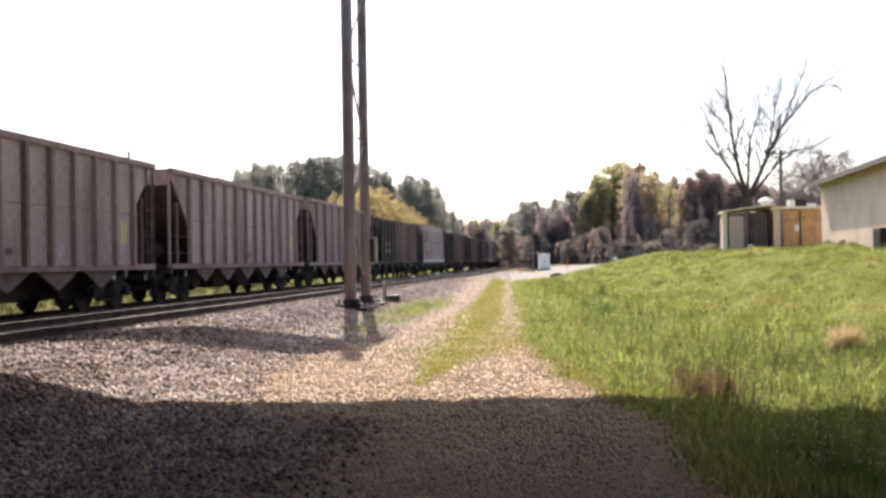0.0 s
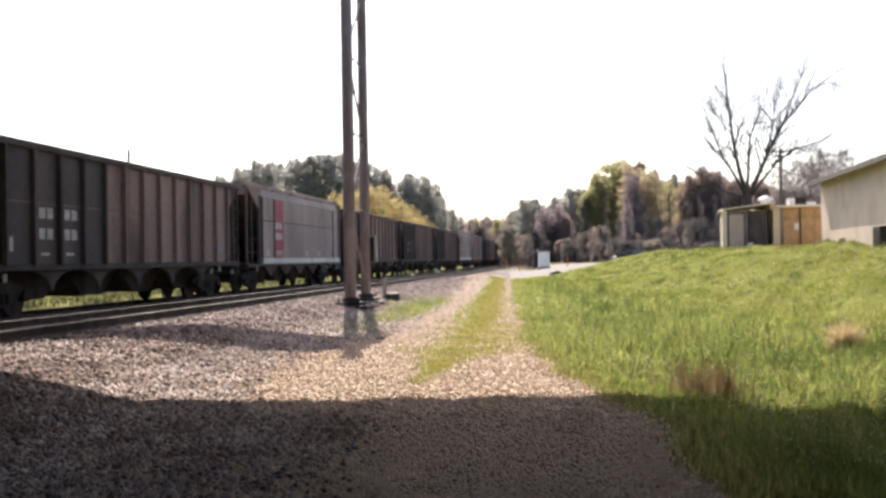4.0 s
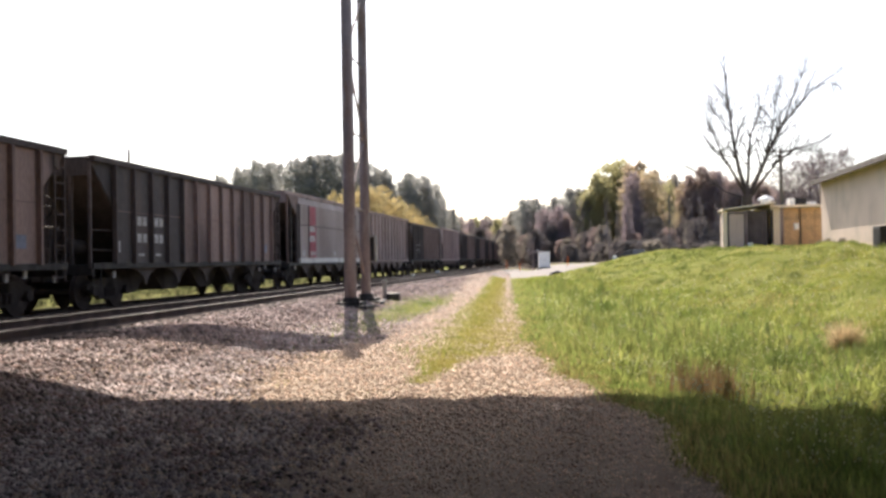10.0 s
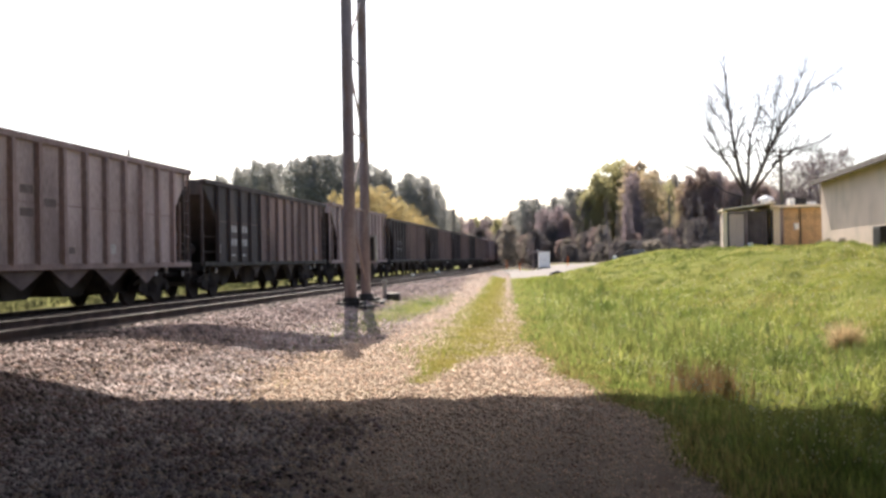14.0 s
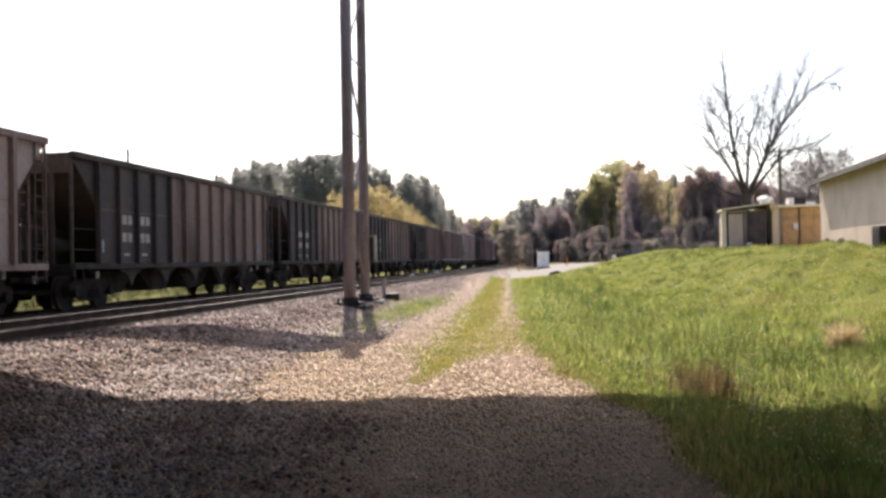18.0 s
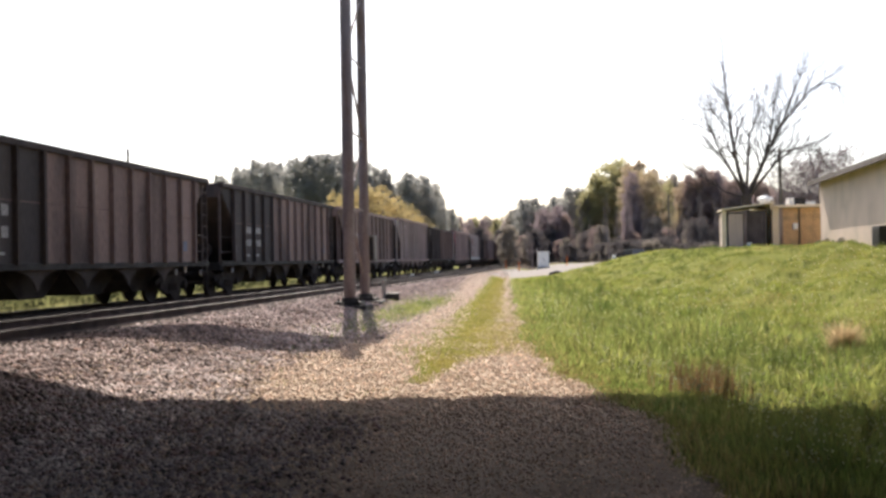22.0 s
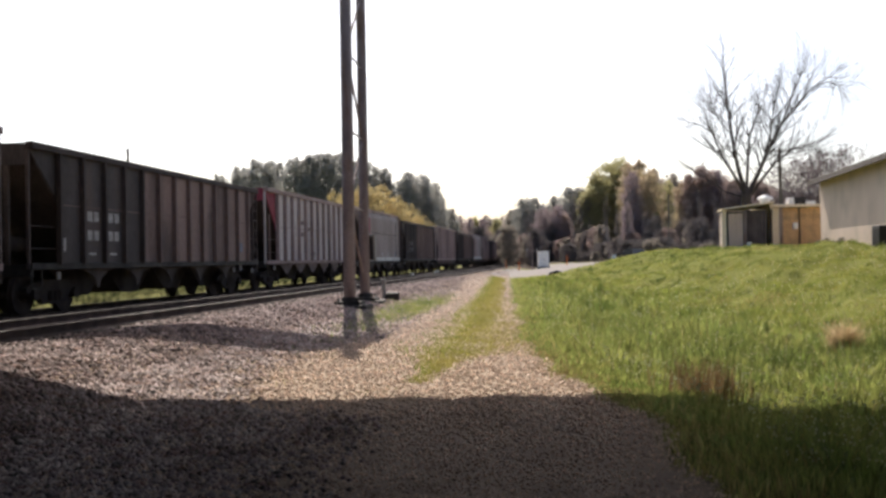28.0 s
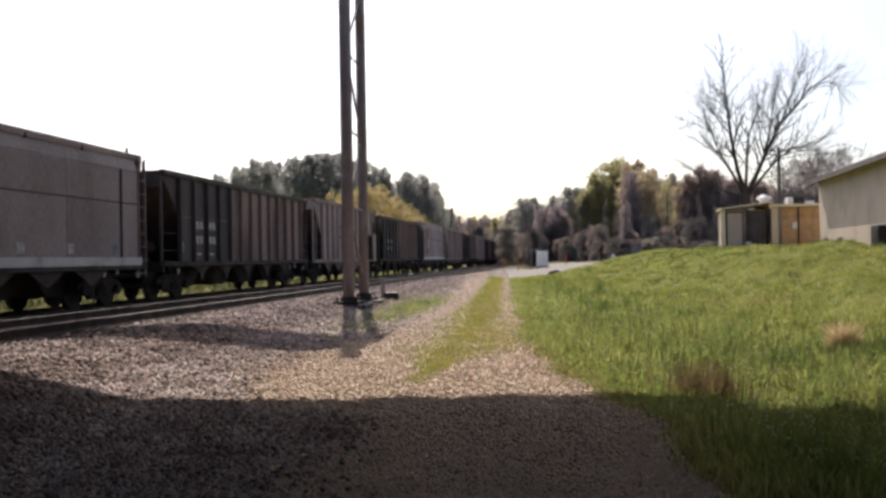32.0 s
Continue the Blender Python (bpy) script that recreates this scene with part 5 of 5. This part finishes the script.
def build_sheds():
    # open shed: pale closed bay, then an open bay with shade painted into dark walls
    p, q = ray(1283, 440, 53), ray(1366, 440, 53)
    z = ground_z(p.x, p.y) - 0.1
    w = q.x - p.x
    root = thing("open_shed", pose(p.x, p.y, z, 0, 0, -11), "small pale panel shed with one dark open bay", "shed")
    high = 2.25
    part("back_wall", bx(0, w, 2.4, 2.46, -0.3, high), M["dark_steel"], root)
    part("side_wall", bx(0, 0.08, 0, 2.4, -0.3, high - 0.08), M["wall"], root)
    part("side_wall", bx(w - 0.06, w, 0.1, 2.4, -0.3, high - 0.02), M["black"], root)
    for k in range(4):
        a = w * 0.47 + 0.12 + k * w * 0.095
        part("dark_panel", bx(a, a + w * 0.095 - 0.012, 0.25 + 0.02 * (k % 2), 0.31, -0.3, high - 0.05), M["dark_door"], root)
    part("partition", bx(w * 0.47, w * 0.47 + 0.06, 0, 2.4, -0.3, high - 0.02), M["dark_steel"], root)
    part("door_recess", bx(0.1, w * 0.45, 0.06, 0.1, -0.3, high - 0.06), M["dark_steel"], root)
    for k in range(2):
        a = 0.26 + k * 0.39
        part("front_panel", bx(a, a + 0.382, 0, 0.04, -0.3, high - 0.2), M["wall"], root)
    part("lintel", bx(0.16, w * 0.47 - 0.16, -0.02, 0.05, high - 0.14, high - 0.02), M["steel"], root)
    part("corner_post", bx(-0.09, 0.15, -0.05, -0.002, -0.3, high), M["pale_panel"], root)
    part("corner_post", bx(w * 0.47 - 0.15, w * 0.47 + 0.03, -0.05, -0.002, -0.3, high), M["steel"], root)
    bm = bx(-0.1, w + 0.1, -0.3, 2.7, 0, 0.08)
    for v in bm.verts:
        v.co.z += high + 0.02 + 0.3 * (v.co.x / w) * (1 if v.co.y < 1 else 0.6)
    part("roof", bm, M["pale_panel"], root, "thin pale sagging roof sheet")
    bm = bmesh.new()
    rod(bm, (0.5 * w, -0.55, -0.3), (0.5 * w, -0.55, 0.45), 0.13, n=12)
    part("bin", bm, M["white"], root)
    # tan shed with a flat roof
    p, q = ray(1367, 438, 52.9), ray(1457, 436, 52.9)
    z = ground_z(p.x, p.y) - 0.1
    w = q.x - p.x
    root = thing("tan_shed", pose(p.x, p.y, z, 0, 0, 0), "tan sheet-metal flat-roofed shed beside the building", "shed")
    part("wall", bx(0.0, w, 3.0, 3.05, -0.3, 2.3), M["tan_metal"], root)
    part("wall", bx(0, 0.05, 0.08, 3.0, -0.3, 2.3), M["pale_panel"], root)
    part("wall", bx(w - 0.05, w, 0.08, 3.0, -0.3, 2.3), M["tan_metal"], root)
    part("end_panel", bx(0.0, 0.46, 0, 0.05, -0.3, 2.3), M["pale_panel"], root)
    part("corner_post", bx(0.47, 0.64, -0.02, 0.05, -0.3, 2.3), M["steel"], root)
    n = 5
    for k in range(n):
        a = 0.65 + k * (w - 0.65) / n
        part("front_sheet", bx(a, a + (w - 0.65) / n - 0.015, 0.02 + 0.012 * (k % 2), 0.06, -0.3, 2.3), M["tan_metal"], root)
    part("downpipe", bx(1.55, 1.60, -0.06, 0.0, 0.0, 2.3), M["dark_steel"], root)
    part("meter_box", bx(1.2, 1.45, -0.12, 0.01, 1.1, 1.45, bevel=0.01), M["white"], root)
    part("roof", bx(-0.15, w + 0.0, -0.3, 3.2, 2.31, 2.46, bevel=0.02), M["pale_panel"], root)
    vent = bmesh.new()
    rod(vent, (0.1, 1.2, 2.44), (0.1, 1.2, 2.8), 0.28, n=18)
    rod(vent, (0.1, 1.2, 2.8), (0.1, 1.2, 2.92), 0.45, 0.42, 18)
    rod(vent, (0.1, 1.2, 2.92), (0.1, 1.2, 3.08), 0.42, 0.1, 18)
    part("roof_vent", vent, M["white"], root, "domed white roof ventilator")
    part("roof_unit", bx(1.12, 1.42, 0.3, 0.8, 2.46, 2.85, bevel=0.02), M["white"], root)
    part("roof_unit", bx(1.45, 2.05, 0.3, 0.9, 2.46, 2.88, bevel=0.02), M["black"], root)
    part("roof_unit", bx(2.06, 2.6, 0.3, 0.9, 2.46, 2.64, bevel=0.02), M["white"], root)


build_sheds()


# ---------- road bridge overhead, out of sight, that shades the foreground ----------
def build_bridge():
    root = tagged(new("overpass"), "concrete road bridge over the tracks, shading the ground", "bridge", kind="structure")
    y1 = 9.55 + 8.3 / math.tan(radians(SUN_EL)) * math.cos(radians(SUN_AZ))
    x0, x1 = -34, 30
    part("deck", bx(x0, x1, y1 - 34, y1, 7.4, 8.0), M["dark_concrete"], root)
    for y in (y1 - 0.3, y1 - 34):
        part("parapet", bx(x0, x1, y, y + 0.3, 8.0, 8.3), M["dark_concrete"], root)
    for k in range(10):
        y = y1 - 1.5 - k * 3.4
        part("girder", bx(x0, x1, y - 0.25, y + 0.25, 6.5, 7.4), M["dark_concrete"], root)
    # unseen side walls, added to close sky light off from the foreground
    for x in (-18, 11):
        part("pier_wall", bx(x - 0.5, x + 0.5, y1 - 33, y1 - 2.5, -0.5, 6.0, bevel=0.1), M["dark_concrete"], root)
        part("pier_cap", bx(x - 0.7, x + 0.7, y1 - 33.5, y1 - 1.5, 6.0, 6.5), M["dark_concrete"], root)


build_bridge()


# ---------- trees ----------
def limb_mesh(name, segments, material, n=6):
    """Tapered limbs: (a, b, radius at a, radius at b)."""
    a = np.array([s[0] for s in segments]); b = np.array([s[1] for s in segments])
    ra = np.array([s[2] for s in segments]); rb = np.array([s[3] for s in segments])
    way = b - a
    way /= np.maximum(np.linalg.norm(way, axis=1, keepdims=True), 1e-6)
    up = np.where(np.abs(way[:, 2:3]) > 0.9, np.array([[1.0, 0, 0]]), np.array([[0, 0, 1.0]]))
    u = np.cross(way, up); u /= np.linalg.norm(u, axis=1, keepdims=True)
    w = np.cross(way, u)
    ang = np.arange(n) * 2 * math.pi / n
    ring = np.cos(ang)[None, :, None] * u[:, None] + np.sin(ang)[None, :, None] * w[:, None]
    lo, hi = a[:, None] + ring * ra[:, None, None], b[:, None] + ring * rb[:, None, None]
    pts = np.concatenate([lo, hi], 1).reshape(-1, 3)
    i = np.arange(n)
    quad = np.stack([i, (i + 1) % n, (i + 1) % n + n, i + n], -1)
    faces = (quad[None] + (np.arange(len(a)) * 2 * n)[:, None, None]).reshape(-1, 4)
    me = fast_mesh(name, pts, faces, material)
    me.polygons.foreach_set("use_smooth", [True] * len(me.polygons))
    return me


def grow(r, start, way, length, radius, depth, out, spread=0.6, up=0.15, kids=3):
    """A bent limb and its branches."""
    p, w = np.array(start, float), np.array(way, float)
    steps = 4
    for k in range(steps):
        w = w + r.normal(0, 0.11, 3) + np.array([0, 0, up * 0.3])
        w /= np.linalg.norm(w)
        q = p + w * length / steps
        r0, r1 = radius * (1 - 0.62 * k / steps), radius * (1 - 0.62 * (k + 1) / steps)
        out.append((p, q, r0, r1))
        if depth > 0 and k >= 1:
            for _ in range(kids if k == steps - 1 else max(1, kids - 1)):
                side = r.normal(0, 1, 3)
                side -= w * side.dot(w)
                side /= np.linalg.norm(side)
                d = w + side * spread * r.uniform(0.6, 1.5)
                grow(r, q, d / np.linalg.norm(d), length * r.uniform(0.45, 0.68), r1 * 0.62, depth - 1, out, spread, up, kids)
        p = q


def leaf_mesh(name, r, centres, sizes, per, leaf, material, slim=0.6, rise=0.0):
    """Small leaf sprays, or thin twigs when slim, round many clump centres."""
    k = len(centres) * per
    c = np.repeat(centres, per, 0)
    v = r.normal(0, 1, (k, 3))
    v /= np.linalg.norm(v, axis=1, keepdims=True)
    c = c + v * (r.random(k) ** 0.4 * np.repeat(sizes, per))[:, None] * np.array([1, 1, 0.75])
    a, b = r.normal(0, 1, (k, 3)), r.normal(0, 1, (k, 3))
    a[:, 2] += rise
    a /= np.linalg.norm(a, axis=1, keepdims=True)
    b -= a * (a * b).sum(1, keepdims=True)
    b /= np.linalg.norm(b, axis=1, keepdims=True)
    s = leaf * r.uniform(0.5, 1.4, k)[:, None]
    pts = np.stack([c - a * s, c + b * s * slim, c + a * s, c - b * s * slim], 1).reshape(-1, 3)
    return fast_mesh(name, pts, np.arange(k * 4).reshape(-1, 4), material)


def tree_model(seed, tall, wide, material, bare=False, lobes=18, low=0.25, flat=0.75, leaf=0.13, clumps=20, per=26, wood="bark"):
    """A trunk with limbs and a crown: billowing lobes made of leaf clumps, or a haze of twigs."""
    r = np.random.default_rng(seed)
    out = []
    p = np.zeros(3)
    for k in range(6):
        q = p + np.array([r.normal(0, 0.012) * tall, r.normal(0, 0.012) * tall, tall * 0.13])
        out.append((p, q, tall * 0.016 * (1 - k * 0.13), tall * 0.016 * (1 - (k + 1) * 0.13)))
        p = q
    # lobes: the crown's envelope is widest at two fifths of its height
    u = (np.arange(lobes) + r.random(lobes)) / lobes
    h = low + (0.90 - low) * u
    around = np.arange(lobes) * 2.4 + r.uniform(-0.5, 0.5, lobes)
    reach = wide * np.sqrt(np.clip(1 - ((u - 0.42) / 0.72) ** 2, 0.05, 1))
    size = reach * r.uniform(0.38, 0.6, lobes)
    if bare:
        size = size * 1.15
    out_by = (reach - size * 0.7) * r.uniform(0.45, 1.0, lobes)
    c = np.stack([np.cos(around) * out_by, np.sin(around) * out_by, h * tall], -1)
    for e in c:
        start = np.array([0, 0, max(0.12 * tall, e[2] - 0.16 * tall - 0.3 * np.hypot(e[0], e[1]))])
        bend = (start + e) / 2 + np.array([0, 0, -0.03 * tall]) + r.normal(0, 0.12, 3)
        out.append((start, bend, tall * 0.0075, tall * 0.005))
        out.append((bend, e, tall * 0.005, tall * 0.0025))
        if bare:
            for _ in range(5):
                d = r.normal(0, 0.6, 3) + np.array([e[0], e[1], 0]) * 0.25 + np.array([0, 0, 0.7])
                grow(r, (bend + e) / 2, d / np.linalg.norm(d), wide * 0.42, tall * 0.003, 1, out, 0.5, 0.3, 2)
    trunk = limb_mesh("trunk", out, M[wood], 5)
    way = r.normal(0, 1, (lobes, clumps, 3))
    way[..., 2] += 0.2
    way /= np.linalg.norm(way, axis=2, keepdims=True)
    shell = c[:, None] + way * (size[:, None, None] * r.uniform(0.35 if bare else 0.55, 1.2 if bare else 1.0, (lobes, clumps, 1))) * np.array([1, 1, flat])
    around_clump = np.repeat(size, clumps) * (0.55 if bare else 0.36) * r.uniform(0.6, 1.3, lobes * clumps)
    crown = leaf_mesh("crown", r, shell.reshape(-1, 3), around_clump, per, leaf, material, 0.17 if bare else 0.55, 0.9 if bare else 0.0)
    return trunk, crown


def tree(model, name, label, x, y, z, scale=1.0, turn=0.0, wide=1.0):
    wood, crown = model
    root = thing(name, pose(x, y, z, 0, 0, turn), label, "tree", "")
    at = Matrix.Diagonal((scale * wide, scale * wide, scale, 1))
    part("trunk", wood, None, root, at=at)
    part("crown", crown, None, root, at=at)
    return root


MODELS = {
    "pine": [tree_model(31 + i, 10, 3.6, LEAF["pine"], lobes=22, low=0.45, flat=0.72, leaf=0.11, clumps=22, per=32, wood="dark_bark") for i in range(3)],
    "yellow": [tree_model(41 + i, 10, 4.2, LEAF["yellow"], lobes=16, low=0.2, leaf=0.13, clumps=17, per=20) for i in range(2)],
    "olive": [tree_model(51 + i, 10, 3.6, LEAF["olive"], lobes=26, low=0.14, leaf=0.11, clumps=24, per=34) for i in range(2)],
    "spring": [tree_model(55 + i, 10, 3.2, LEAF["spring"], lobes=22, low=0.25, leaf=0.11, clumps=22, per=26) for i in range(2)],
    "dull": [tree_model(61 + i, 10, 3.2, LEAF["dull"], lobes=26, low=0.08, leaf=0.13, clumps=22, per=30, wood="dark_bark") for i in range(3)],
    "mauve": [tree_model(71 + i, 10, 2.8, LEAF["mauve"], True, lobes=26, low=0.16, leaf=0.28, clumps=22, per=10) for i in range(2)],
    "russet": [tree_model(81 + i, 10, 2.8, LEAF["russet"], True, lobes=22, low=0.16, leaf=0.30, clumps=28, per=15) for i in range(2)],
    "brush": [tree_model(91 + i, 10, 3.4, LEAF["brush"], True, lobes=24, low=0.06, leaf=0.34, clumps=28, per=14, wood="dark_bark") for i in range(3)],
    "stem": [tree_model(101 + i, 10, 2.6, LEAF["lace"], True, lobes=12, low=0.3, leaf=0.30, clumps=3, per=3) for i in range(2)],
    "lace": [tree_model(96 + i, 10, 3.4, LEAF["lace"], True, lobes=18, low=0.35, leaf=0.28, clumps=10, per=7) for i in range(2)],
}
TREE_LABEL = {"spring": "tree in thin pinkish yellow spring leaf", "stem": "slender bare trunk at the wood's edge", "lace": "slender bare tree with fine grey twigs", "pine": "dark evergreen tree with a dense uneven crown", "yellow": "tree in bright yellow spring leaf", "olive": "tree in fresh olive-yellow leaf",
              "dull": "dull green woodland tree", "mauve": "nearly bare tree with mauve buds", "russet": "nearly bare tree with russet buds", "brush": "bare brown brushwood tree"}
tree_random = random.Random(3)


def plant(kind, px, top, depth, wide=1.0, name="tree"):
    model = tree_random.choice(MODELS[kind])
    t = ray(px, top, depth)
    z = ground_z(t.x, t.y) - 0.1
    if name == "shrub":
        z -= 0.35 * (t.z - z)
    return tree(model, name, TREE_LABEL[kind], t.x, t.y, z, (t.z - z) / 9.3, tree_random.uniform(0, 360), wide)


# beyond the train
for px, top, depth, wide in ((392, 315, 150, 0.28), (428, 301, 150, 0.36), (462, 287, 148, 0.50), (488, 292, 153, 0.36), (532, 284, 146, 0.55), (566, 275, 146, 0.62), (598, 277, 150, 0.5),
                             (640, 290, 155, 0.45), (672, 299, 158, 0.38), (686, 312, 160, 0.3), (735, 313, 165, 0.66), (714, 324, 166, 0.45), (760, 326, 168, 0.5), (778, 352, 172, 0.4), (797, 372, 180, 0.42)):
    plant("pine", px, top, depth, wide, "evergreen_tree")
for px, top, depth, wide in ((604, 346, 118, 0.7), (636, 328, 116, 0.8), (664, 328, 118, 0.75), (694, 352, 120, 0.8), (722, 368, 124, 0.8), (745, 386, 126, 0.75)):
    plant("yellow", px, top, depth, wide, "yellow_tree")
# the far end of the clearing
for i, px in enumerate(range(800, 925, 8)):
    plant(("olive", "lace", "mauve", "dull", "mauve")[i % 5], px, 385 + (i * 7) % 11, 285 + (i * 13) % 40, 0.55)
for i, px in enumerate(range(806, 930, 14)):
    plant(("brush", "russet", "dull")[i % 3], px, 405 + (i * 5) % 14, 262 + (i * 11) % 16, 0.8)
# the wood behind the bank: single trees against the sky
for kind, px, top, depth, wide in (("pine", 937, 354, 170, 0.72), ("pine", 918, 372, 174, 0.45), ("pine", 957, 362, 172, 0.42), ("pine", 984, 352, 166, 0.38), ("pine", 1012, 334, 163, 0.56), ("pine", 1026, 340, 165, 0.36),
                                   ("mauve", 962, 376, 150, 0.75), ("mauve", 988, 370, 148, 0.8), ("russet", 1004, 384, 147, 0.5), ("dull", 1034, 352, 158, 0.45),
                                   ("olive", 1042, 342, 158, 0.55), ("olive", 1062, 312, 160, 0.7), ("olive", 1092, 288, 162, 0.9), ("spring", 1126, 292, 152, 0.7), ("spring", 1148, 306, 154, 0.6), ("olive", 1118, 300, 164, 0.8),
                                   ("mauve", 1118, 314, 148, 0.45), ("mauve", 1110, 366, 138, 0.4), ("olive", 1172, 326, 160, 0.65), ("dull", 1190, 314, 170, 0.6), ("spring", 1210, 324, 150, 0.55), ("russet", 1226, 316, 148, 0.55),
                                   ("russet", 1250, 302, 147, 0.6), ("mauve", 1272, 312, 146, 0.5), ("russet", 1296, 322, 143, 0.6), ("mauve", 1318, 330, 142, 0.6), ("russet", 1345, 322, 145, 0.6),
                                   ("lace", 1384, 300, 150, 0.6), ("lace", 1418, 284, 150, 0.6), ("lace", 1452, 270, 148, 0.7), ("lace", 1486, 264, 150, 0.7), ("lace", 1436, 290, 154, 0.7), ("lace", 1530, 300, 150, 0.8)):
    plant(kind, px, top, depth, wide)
# the dense wood further in, and its undergrowth
for i, px in enumerate(range(915, 1570, 13)):
    plant(("dull", "brush", "dull", "russet")[i % 4], px, float(np.interp(px, (910, 980, 1040, 1100, 1170, 1260, 1350, 1570), (378, 360, 346, 312, 326, 314, 336, 345))) + (i * 19) % 17, 176 + (i * 11) % 16, 0.85)
for i, px in enumerate(range(900, 1460, 13)):
    plant(("dull", "brush", "russet", "dull", "brush")[i % 5], px, 400 + (i * 23) % 27 - 14 * (px > 1130), 134 + (i * 17) % 22, 0.85)
for i, px in enumerate(range(1010, 1300, 11)):
    plant(("brush", "dull", "brush")[i % 3], px, 436 + (i * 29) % 15 - 12 * (px > 1060), 119 + (i * 7) % 9, 1.3, "shrub")
# slender trunks at the wood's edge
for px, top, depth in ((934, 372, 128), (958, 385, 126), (1014, 352, 124), (1030, 380, 126), (1046, 390, 122), (1072, 352, 125), (1092, 372, 127), (1112, 345, 124), (1142, 360, 126), (1158, 372, 124), (1190, 352, 121), (1206, 366, 125), (1218, 346, 123), (1240, 340, 122), (1268, 348, 124)):
    plant("stem", px, top, depth, 0.3)
# low plants along the building's wall
for px in (1478, 1494, 1520):
    t = ray(px, 424, 44 - (px - 1478) * 0.1)
    tree(MODELS["dull"][px % 3], "garden_shrub", "low green shrub at the building's wall", t.x - 0.7, t.y, ground_z(t.x - 0.7, t.y) - 0.12, 0.04, px, 1.6)


def build_bare_tree():
    """The big leafless tree behind the sheds: five main limbs from a short trunk."""
    r = np.random.default_rng(5)
    depth = 60.0
    foot = ray(1326, 441, depth)
    z = ground_z(foot.x, foot.y)
    out = []

    def to(px, py, dy=0.0):
        p = ray(px, py, depth + dy)
        return np.array([p.x - foot.x, p.y - foot.y, p.z - z])

    fork = to(1322, 345)
    out.append((np.array([0, 0, -0.3]), fork * 0.5, 0.42, 0.34))
    out.append((fork * 0.5, fork, 0.34, 0.32))
    limbs = (((1322, 345), (1308, 300), (1298, 250), (1290, 190), (1284, 140), (1281, 92)), ((1320, 345), (1300, 310), (1278, 275), (1262, 235), (1250, 205)),
             ((1323, 340), (1325, 290), (1328, 240), (1342, 205), (1352, 180)), ((1325, 345), (1345, 305), (1362, 265), (1385, 220), (1412, 190), (1440, 155), (1472, 137)),
             ((1352, 290), (1366, 235), (1372, 190), (1378, 160)), ((1328, 350), (1350, 318), (1378, 285), (1410, 262), (1450, 252)), ((1385, 222), (1402, 175), (1418, 135), (1426, 110)),
             ((1316, 350), (1285, 340), (1255, 320), (1225, 300)), ((1262, 236), (1240, 222), (1212, 214)), ((1440, 155), (1466, 146), (1484, 152), (1494, 168)), ((1296, 240), (1276, 214), (1262, 196), (1256, 184)), ((1352, 288), (1390, 268), (1432, 262), (1462, 270)))
    for i, chain in enumerate(limbs):
        rad = 0.155 if i in (0, 3) else 0.115 if i in (1, 2, 5) else 0.05 if i > 6 else 0.075
        dy = (0, -1.5, 1.2, 1.0, -0.5, -1.8, 2.0, 1.5, -2.0, 1.0, -1.0, 0.8)[i]
        pts = [to(px, py, dy * k / (len(chain) - 1)) for k, (px, py) in enumerate(chain)]
        for k, (a, b) in enumerate(zip(pts, pts[1:])):
            n = len(pts) - 1
            r0, r1 = rad * (1 - 0.92 * k / n), rad * (1 - 0.92 * (k + 1) / n)
            out.append((a, b, r0, r1))
            if k >= 1:
                for _ in range(11):
                    d = (b - a) / np.linalg.norm(b - a) + r.normal(0, 0.6, 3)
                    grow(r, a + (b - a) * r.random(), d / np.linalg.norm(d), r.uniform(1.0, 2.4), r1 * 0.34 + 0.012, 2, out, 0.5, 0.12, 2)
        d = (pts[-1] - pts[-2]) / np.linalg.norm(pts[-1] - pts[-2])
        grow(r, pts[-1], d, 0.8, rad * 0.16 + 0.007, 2, out, 0.5, 0.1, 3)
    root = thing("bare_tree", pose(foot.x, foot.y, z), "large leafless tree with spreading limbs behind the sheds", "tree")
    part("trunk", limb_mesh("trunk", out[:2], M["dark_bark"], 12), None, root)
    part("branchwork", limb_mesh("branchwork", out[2:], M["dark_bark"], 6), None, root, "spreading bare limbs and twigs")


build_bare_tree()


# ---------- what moves ----------
def motions():
    radius = 0.46
    times = list(range(33))
    for car, middle in CARS:
        rows = []
        for t in times:
            p, turn = on_track(middle - SPEED * t, FAR_D)
            rows.append((t, pose(p.x, p.y, FAR_Z, 0, 0, turn)))
        walk(car, rows)
    # the wheels roll; all axles at the same place in a truck share one set of keys
    n = 480
    for dy, sets in AXLES.items():
        walk(sets[0], [(32 * i / n, pose(0, dy, 0.46, math.degrees(SPEED * 32 * i / n / radius), 0, 0)) for i in range(n + 1)])
    first = {dy: sets[0] for dy, sets in AXLES.items()}
    for car, _ in CARS:
        for truck in car.children:
            for w in truck.children:
                if w.name.startswith("wheelset") and w.animation_data is None:
                    lead = first[min(first, key=lambda dy: abs(dy - w.location.y))]
                    w.rotation_mode = "QUATERNION"
                    w.animation_data_create()
                    w.animation_data.action = lead.animation_data.action
                    w.animation_data.action_slot = lead.animation_data.action_slot


motions()
